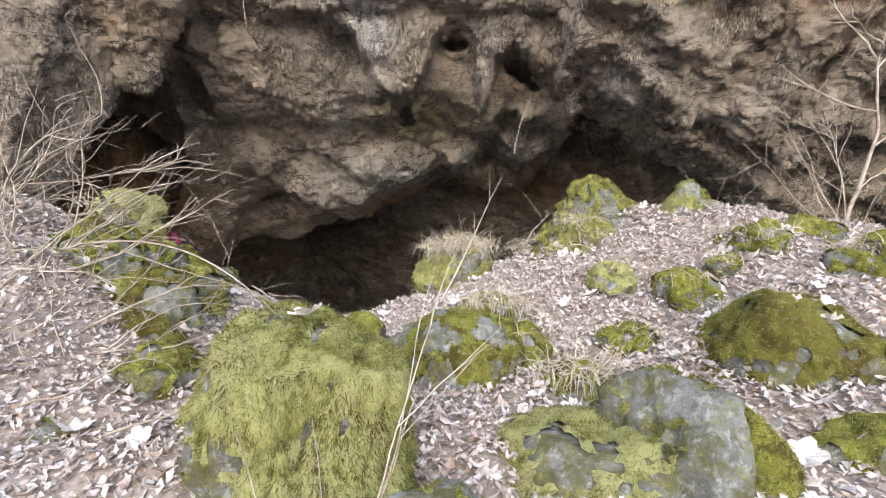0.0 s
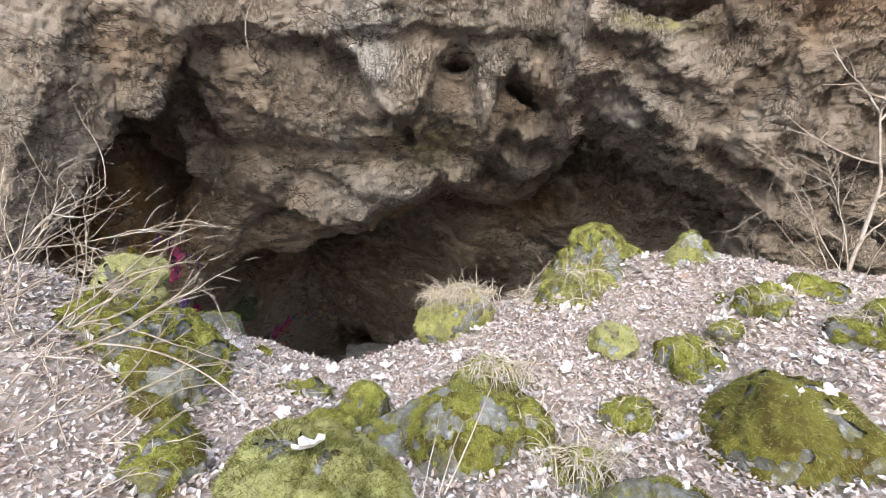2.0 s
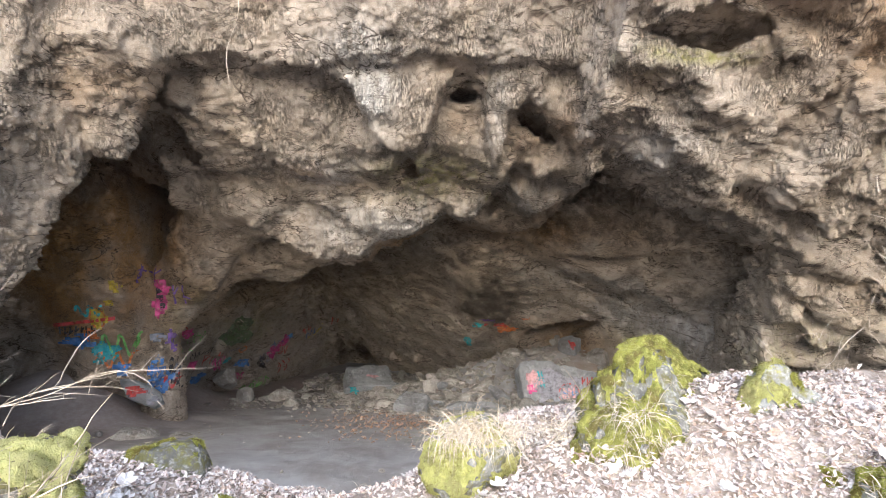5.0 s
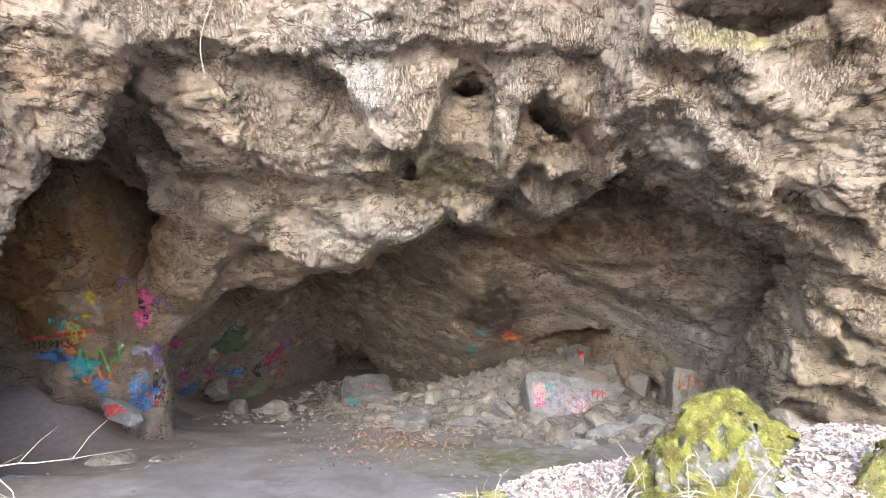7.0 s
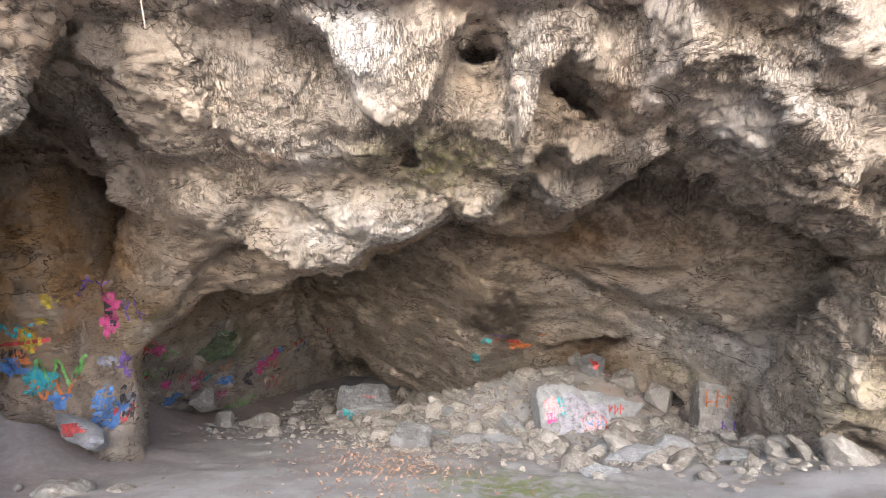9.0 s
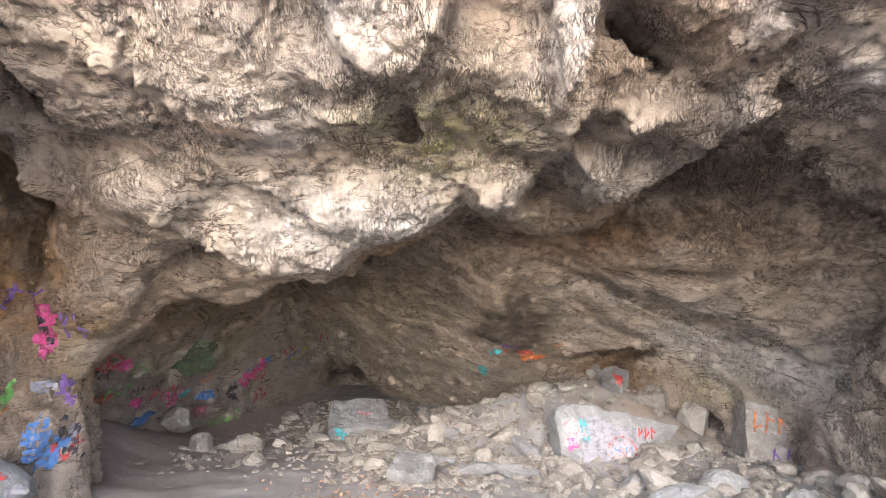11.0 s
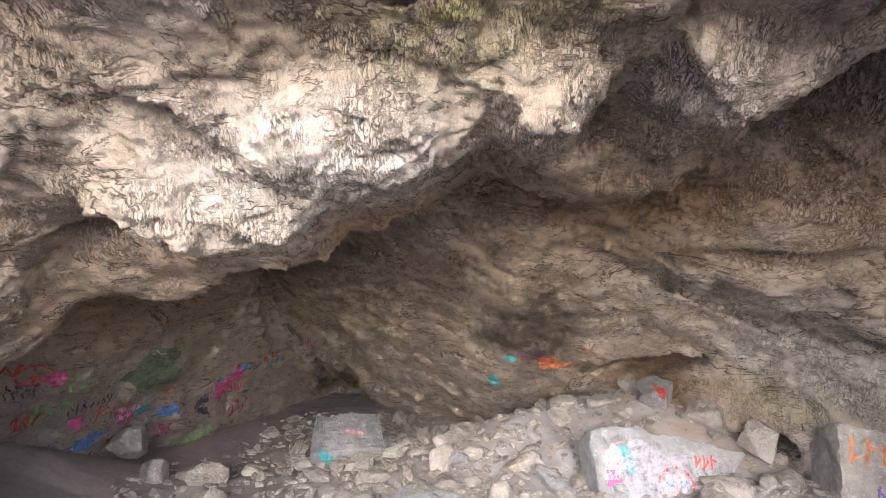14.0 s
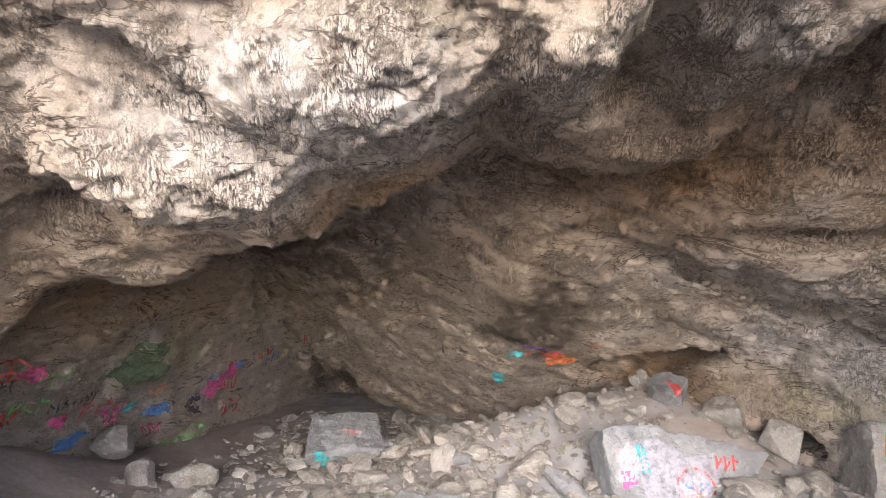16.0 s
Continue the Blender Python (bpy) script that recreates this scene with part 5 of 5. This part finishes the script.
def patch_faces(wall, w, h, V, F, rng, step=0.06):
    """A sprayed patch with an uneven edge."""
    ph = [rng.uniform(0, 6.28) for _ in range(4)]
    nx, ny = max(2, int(w / step)), max(2, int(h / step))
    grid = {}
    for i in range(nx + 1):
        for j in range(ny + 1):
            a, b = (i / nx - 0.5) * w, (j / ny - 0.5) * h
            th = math.atan2(b / h, a / w)
            lim = 0.42 + 0.05 * math.sin(3 * th + ph[0]) + 0.05 * math.sin(5 * th + ph[1]) + 0.03 * math.sin(9 * th + ph[2])
            if math.hypot(a / w, b / h) < lim:
                grid[i, j] = wall.on(a, b)
    for (i, j), p in grid.items():
        q = [p, grid.get((i + 1, j)), grid.get((i + 1, j + 1)), grid.get((i, j + 1))]
        if all(x is not None for x in q) and max((q[k] - q[k - 1]).length for k in range(4)) < 0.3:
            n = len(V)
            V += q
            F.append([n, n + 1, n + 2, n + 3])


def spray(colour, kind, at, size, facing, seed=0, target=None, label=""):
    target = target or rock
    wall = Wall(target, at, facing)
    rng = random.Random(seed + int(abs(at[0]) * 100 + abs(at[1]) * 10 + abs(at[2]) * 1000))
    w, h = size if target is not rock else (size[0] * 1.3, size[1] * 1.25)
    V, F = [], []
    if kind == "patch":
        patch_faces(wall, w, h, V, F, rng)
    elif kind == "bars":
        n = max(2, int(w / (0.55 * h)))
        for k in range(n):
            a = -w / 2 + (k + 0.5) * w / n
            stroke_faces(wall, [(a - 0.3 * w / n, -h / 2), (a - 0.1 * w / n, h / 2)], 0.045, V, F)
            stroke_faces(wall, [(a - 0.25 * w / n, rng.uniform(-0.4, 0.4) * h), (a + 0.4 * w / n, rng.uniform(-0.4, 0.4) * h)], 0.045, V, F)
    elif kind == "ring":
        ring = [(w / 2 * math.cos(i * math.pi / 12), h / 2 * math.sin(i * math.pi / 12)) for i in range(25)]
        stroke_faces(wall, ring, 0.05, V, F)
    elif kind == "peace":
        stroke_faces(wall, [(w / 2 * math.cos(i * math.pi / 12), h / 2 * math.sin(i * math.pi / 12)) for i in range(25)], 0.05, V, F)
        stroke_faces(wall, [(0, h / 2), (0, -h / 2)], 0.05, V, F)
        stroke_faces(wall, [(-0.35 * w, -0.35 * h), (0, 0), (0.35 * w, -0.35 * h)], 0.05, V, F)
    elif kind == "line":
        stroke_faces(wall, [(-w / 2, -h / 2), (w / 2, h / 2)], 0.09, V, F)
    elif kind == "wave":
        stroke_faces(wall, [(w * (i / 16 - 0.5), h / 2 * math.sin(i * 0.9 + seed)) for i in range(17)], 0.06, V, F)
    if not F:
        return None
    inv = target.matrix_world.inverted()
    me = mesh_of("graffiti", np.array([(inv @ p)[:] for p in V]), np.array(F))
    return part("graffiti", me, PAINT[colour], target, label)


IN = (0.25, -1, 0.0)
EAST = (1, -0.35, -0.35)
BACK = (-0.2, -1, -0.2)
# side passage and pillar
spray("yellow", "patch", (-8.55, 14.3, 1.9), (0.3, 0.36), IN)
spray("yellow", "patch", (-8.8, 14.45, 1.5), (0.26, 0.28), IN)
spray("yellow", "patch", (-9.2, 14.7, 1.05), (0.5, 0.6), IN)
spray("orange", "ring", (-9.2, 14.7, 1.05), (0.3, 0.4), IN)
spray("purple", "bars", (-7.95, 14.3, 2.2), (0.5, 0.4), IN)
spray("pink", "patch", (-7.75, 14.6, 1.75), (0.42, 0.75), IN)
spray("pink", "patch", (-7.9, 14.6, 1.25), (0.4, 0.65), IN)
spray("black", "wave", (-7.82, 14.6, 1.5), (0.12, 0.5), IN)
spray("purple", "bars", (-7.25, 14.6, 1.6), (0.4, 0.45), IN)
spray("blue", "patch", (-9.85, 14.85, 0.42), (0.9, 0.45), IN, label="blue spray-painted patch")
spray("orange", "patch", (-9.5, 14.87, 0.6), (0.42, 0.4), IN)
spray("black", "bars", (-9.8, 14.8, 0.72), (0.7, 0.18), IN)
spray("red", "line", (-9.6, 14.7, 0.95), (1.2, 0.15), IN)
spray("teal", "wave", (-9.35, 14.6, 1.25), (0.5, 0.25), IN)
spray("teal", "patch", (-9.15, 14.9, 0.1), (0.7, 0.6), IN)
spray("green", "wave", (-8.8, 14.9, 0.3), (0.7, 0.5), IN)
spray("orange", "wave", (-8.9, 14.9, -0.1), (0.7, 0.35), IN)
spray("blue", "patch", (-8.75, 14.9, -0.35), (0.45, 0.4), IN)
spray("white", "patch", (-8.05, 15.0, 0.35), (0.5, 0.3), IN)
spray("blue", "patch", (-7.95, 15.1, -0.7), (0.55, 1.1), IN)
spray("white", "bars", (-7.75, 15.1, -0.5), (0.6, 0.7), IN)
spray("black", "patch", (-7.45, 15.1, -0.65), (0.6, 0.9), IN)
spray("white", "wave", (-7.3, 15.1, -0.8), (0.5, 0.35), IN)
spray("red", "wave", (-7.6, 15.1, -0.9), (0.4, 0.3), IN)
spray("purple", "patch", (-7.6, 14.9, 0.25), (0.5, 0.65), IN)
spray("yellow", "wave", (-7.2, 14.9, 0.5), (0.3, 0.2), IN)
# leaning left wall
spray("red", "wave", (-10.27, 19.99, -0.21), (0.6, 0.2), EAST)
spray("red", "peace", (-10.27, 20.66, -0.32), (0.55, 0.42), EAST)
spray("black", "bars", (-10.38, 20.32, -0.71), (0.9, 0.28), EAST)
spray("pink", "patch", (-10.16, 21.1, -0.43), (0.6, 0.5), EAST)
spray("green", "bars", (-10.16, 21.65, -0.6), (0.75, 0.36), EAST)
spray("pink", "patch", (-10.71, 19.77, -1.15), (0.7, 0.6), EAST)
spray("red", "patch", (-10.71, 19.21, -1.1), (0.7, 0.7), EAST)
spray("green", "bars", (-10.6, 21.32, -1.21), (0.8, 0.42), EAST)
spray("red", "wave", (-10.71, 20.77, -1.43), (0.4, 0.35), EAST)
spray("yellow", "patch", (-10.93, 19.66, -1.71), (0.6, 0.45), EAST)
spray("black", "bars", (-10.6, 22.65, -1.32), (1.1, 0.25), EAST)
spray("red", "bars", (-10.66, 23.54, -1.71), (0.7, 0.55), EAST)
spray("pink", "wave", (-10.82, 24.21, -2.04), (0.5, 0.5), EAST)
spray("pink", "patch", (-10.93, 22.54, -1.82), (0.6, 0.4), EAST)
spray("blue", "patch", (-11.16, 23.1, -2.43), (1.0, 0.5), EAST)
spray("teal", "patch", (-10.38, 24.65, -2.1), (0.6, 0.35), EAST)
spray("darkgreen", "patch", (-9.16, 23.98, -0.87), (1.5, 1.5), EAST, label="dark green stain of paint and algae")
spray("white", "bars", (-9.71, 24.76, -1.76), (0.5, 0.2), EAST)
spray("orange", "ring", (-9.66, 25.32, -1.82), (0.35, 0.25), EAST)
spray("blue", "patch", (-10.16, 25.65, -2.37), (0.9, 0.4), EAST)
spray("pink", "wave", (-10.71, 25.76, -2.93), (0.5, 0.3), EAST)
spray("black", "patch", (-9.71, 27.09, -2.6), (0.7, 0.75), EAST)
spray("white", "wave", (-9.6, 27.32, -2.43), (0.7, 0.6), EAST)
spray("pink", "patch", (-9.27, 27.81, -2.26), (0.9, 0.75), EAST)
spray("blue", "bars", (-8.94, 27.65, -1.93), (0.8, 0.4), EAST)
spray("pink", "patch", (-8.6, 28.09, -1.93), (0.8, 0.8), EAST)
spray("red", "wave", (-8.83, 28.54, -2.37), (0.7, 0.5), EAST)
spray("blue", "patch", (-8.27, 28.31, -1.71), (0.5, 0.35), EAST)
spray("green", "bars", (-10.6, 27.43, -3.43), (1.0, 0.6), EAST)
spray("green", "wave", (-10.82, 26.98, -3.65), (0.9, 0.4), EAST)
spray("red", "wave", (-9.71, 29.2, -3.15), (0.9, 0.5), EAST)
spray("red", "wave", (-7.6, 29.42, -1.6), (0.5, 0.35), (0.5, -1, -0.3))
spray("blue", "bars", (-7.38, 29.87, -2.04), (0.6, 0.35), (0.5, -1, -0.3))
spray("yellow", "line", (-6.94, 29.87, -2.26), (0.8, 0.4), (0.5, -1, -0.3))
spray("red", "bars", (-6.16, 29.87, -2.04), (0.5, 0.5), (0.2, -1, -0.3))
# back wall and undercut
spray("orange", "patch", (2.75, 23.6, -0.5), (0.9, 0.5), BACK)
spray("red", "patch", (2.5, 23.5, -0.25), (0.7, 0.35), BACK)
spray("teal", "patch", (1.5, 23.7, -0.25), (0.5, 0.35), BACK)
spray("red", "patch", (1.85, 23.6, -0.3), (0.22, 0.22), BACK)
spray("purple", "patch", (1.95, 23.2, 0.05), (0.7, 0.4), BACK)
spray("teal", "patch", (1.2, 25.0, -1.1), (0.4, 0.8), BACK)
spray("orange", "patch", (3.5, 22.8, 0.15), (0.4, 0.2), BACK)
# right wall
RW = (-0.6, -1, -0.5)
spray("orange", "patch", (10.4, 18.9, -1.6), (0.9, 0.4), RW)
spray("white", "bars", (10.5, 18.6, -2.2), (0.35, 0.45), RW)
spray("purple", "bars", (11.0, 18.2, -2.4), (1.3, 0.4), RW)
spray("white", "wave", (11.2, 18.0, -2.6), (1.2, 0.35), RW)
spray("teal", "patch", (11.6, 17.6, -2.7), (0.8, 0.45), RW)


def face_of(ob, a, b):
    """A point on a block's front, by its own x and z."""
    return (ob.matrix_world @ Vector((a, 0, b)))[:]


FR = (big.matrix_world.to_3x3() @ Vector((0, -1, 0)))[:]
spray("white", "patch", face_of(big, 1.3, 1.05), (2.2, 1.5), FR, 1, big, "white spray-painted ground coat")
spray("rose", "patch", face_of(big, 0.5, 1.3), (0.8, 0.9), FR, 2, big)
spray("pink", "patch", face_of(big, 0.4, 1.0), (0.5, 0.45), FR, 3, big)
spray("teal", "wave", face_of(big, 0.75, 1.35), (0.3, 0.6), FR, 4, big)
spray("red", "ring", face_of(big, 1.75, 0.8), (0.75, 0.75), FR, 5, big, "red painted ring")
spray("rose", "patch", face_of(big, 1.75, 0.8), (0.7, 0.7), FR, 6, big)
spray("blue", "ring", face_of(big, 1.62, 0.88), (0.16, 0.12), FR, 7, big)
spray("blue", "ring", face_of(big, 1.93, 0.84), (0.18, 0.12), FR, 8, big)
spray("white", "wave", face_of(big, 2.1, 1.1), (0.8, 0.25), FR, 9, big)
spray("red", "bars", face_of(big, 2.5, 1.25), (0.55, 0.3), FR, 10, big)
FB = (right_block.matrix_world.to_3x3() @ Vector((0, -1, 0)))[:]
spray("orange", "bars", face_of(right_block, 0.75, 1.75), (1.1, 0.5), FB, 1, right_block, "faded orange writing")
spray("purple", "bars", face_of(right_block, 1.15, 0.9), (1.2, 0.5), FB, 2, right_block, "faded purple writing")
UP = (0, -0.7, 0.7)
spray("red", "patch", (5.2, 21.9, -0.95), (0.35, 0.5), (0, -1, 0.2), 1, red_rock)
spray("teal", "patch", face_of(slab_a, 0.5, 0.5), (0.7, 0.35), UP, 1, slab_a)
spray("rose", "patch", (-3.3, 24.4, -2.9), (0.8, 0.35), UP, 2, slab_a)
spray("red", "patch", (-8.0, 14.0, -0.75), (0.9, 0.4), (0.1, -1, 0.5), 1, paint_log)
spray("white", "patch", (-7.4, 14.0, -1.0), (0.5, 0.35), (0.1, -1, 0.5), 2, paint_log)
spray("orange", "bars", (3.1, 15.6, -2.0), (0.9, 0.45), (0, -0.6, 0.9), 1, ground)
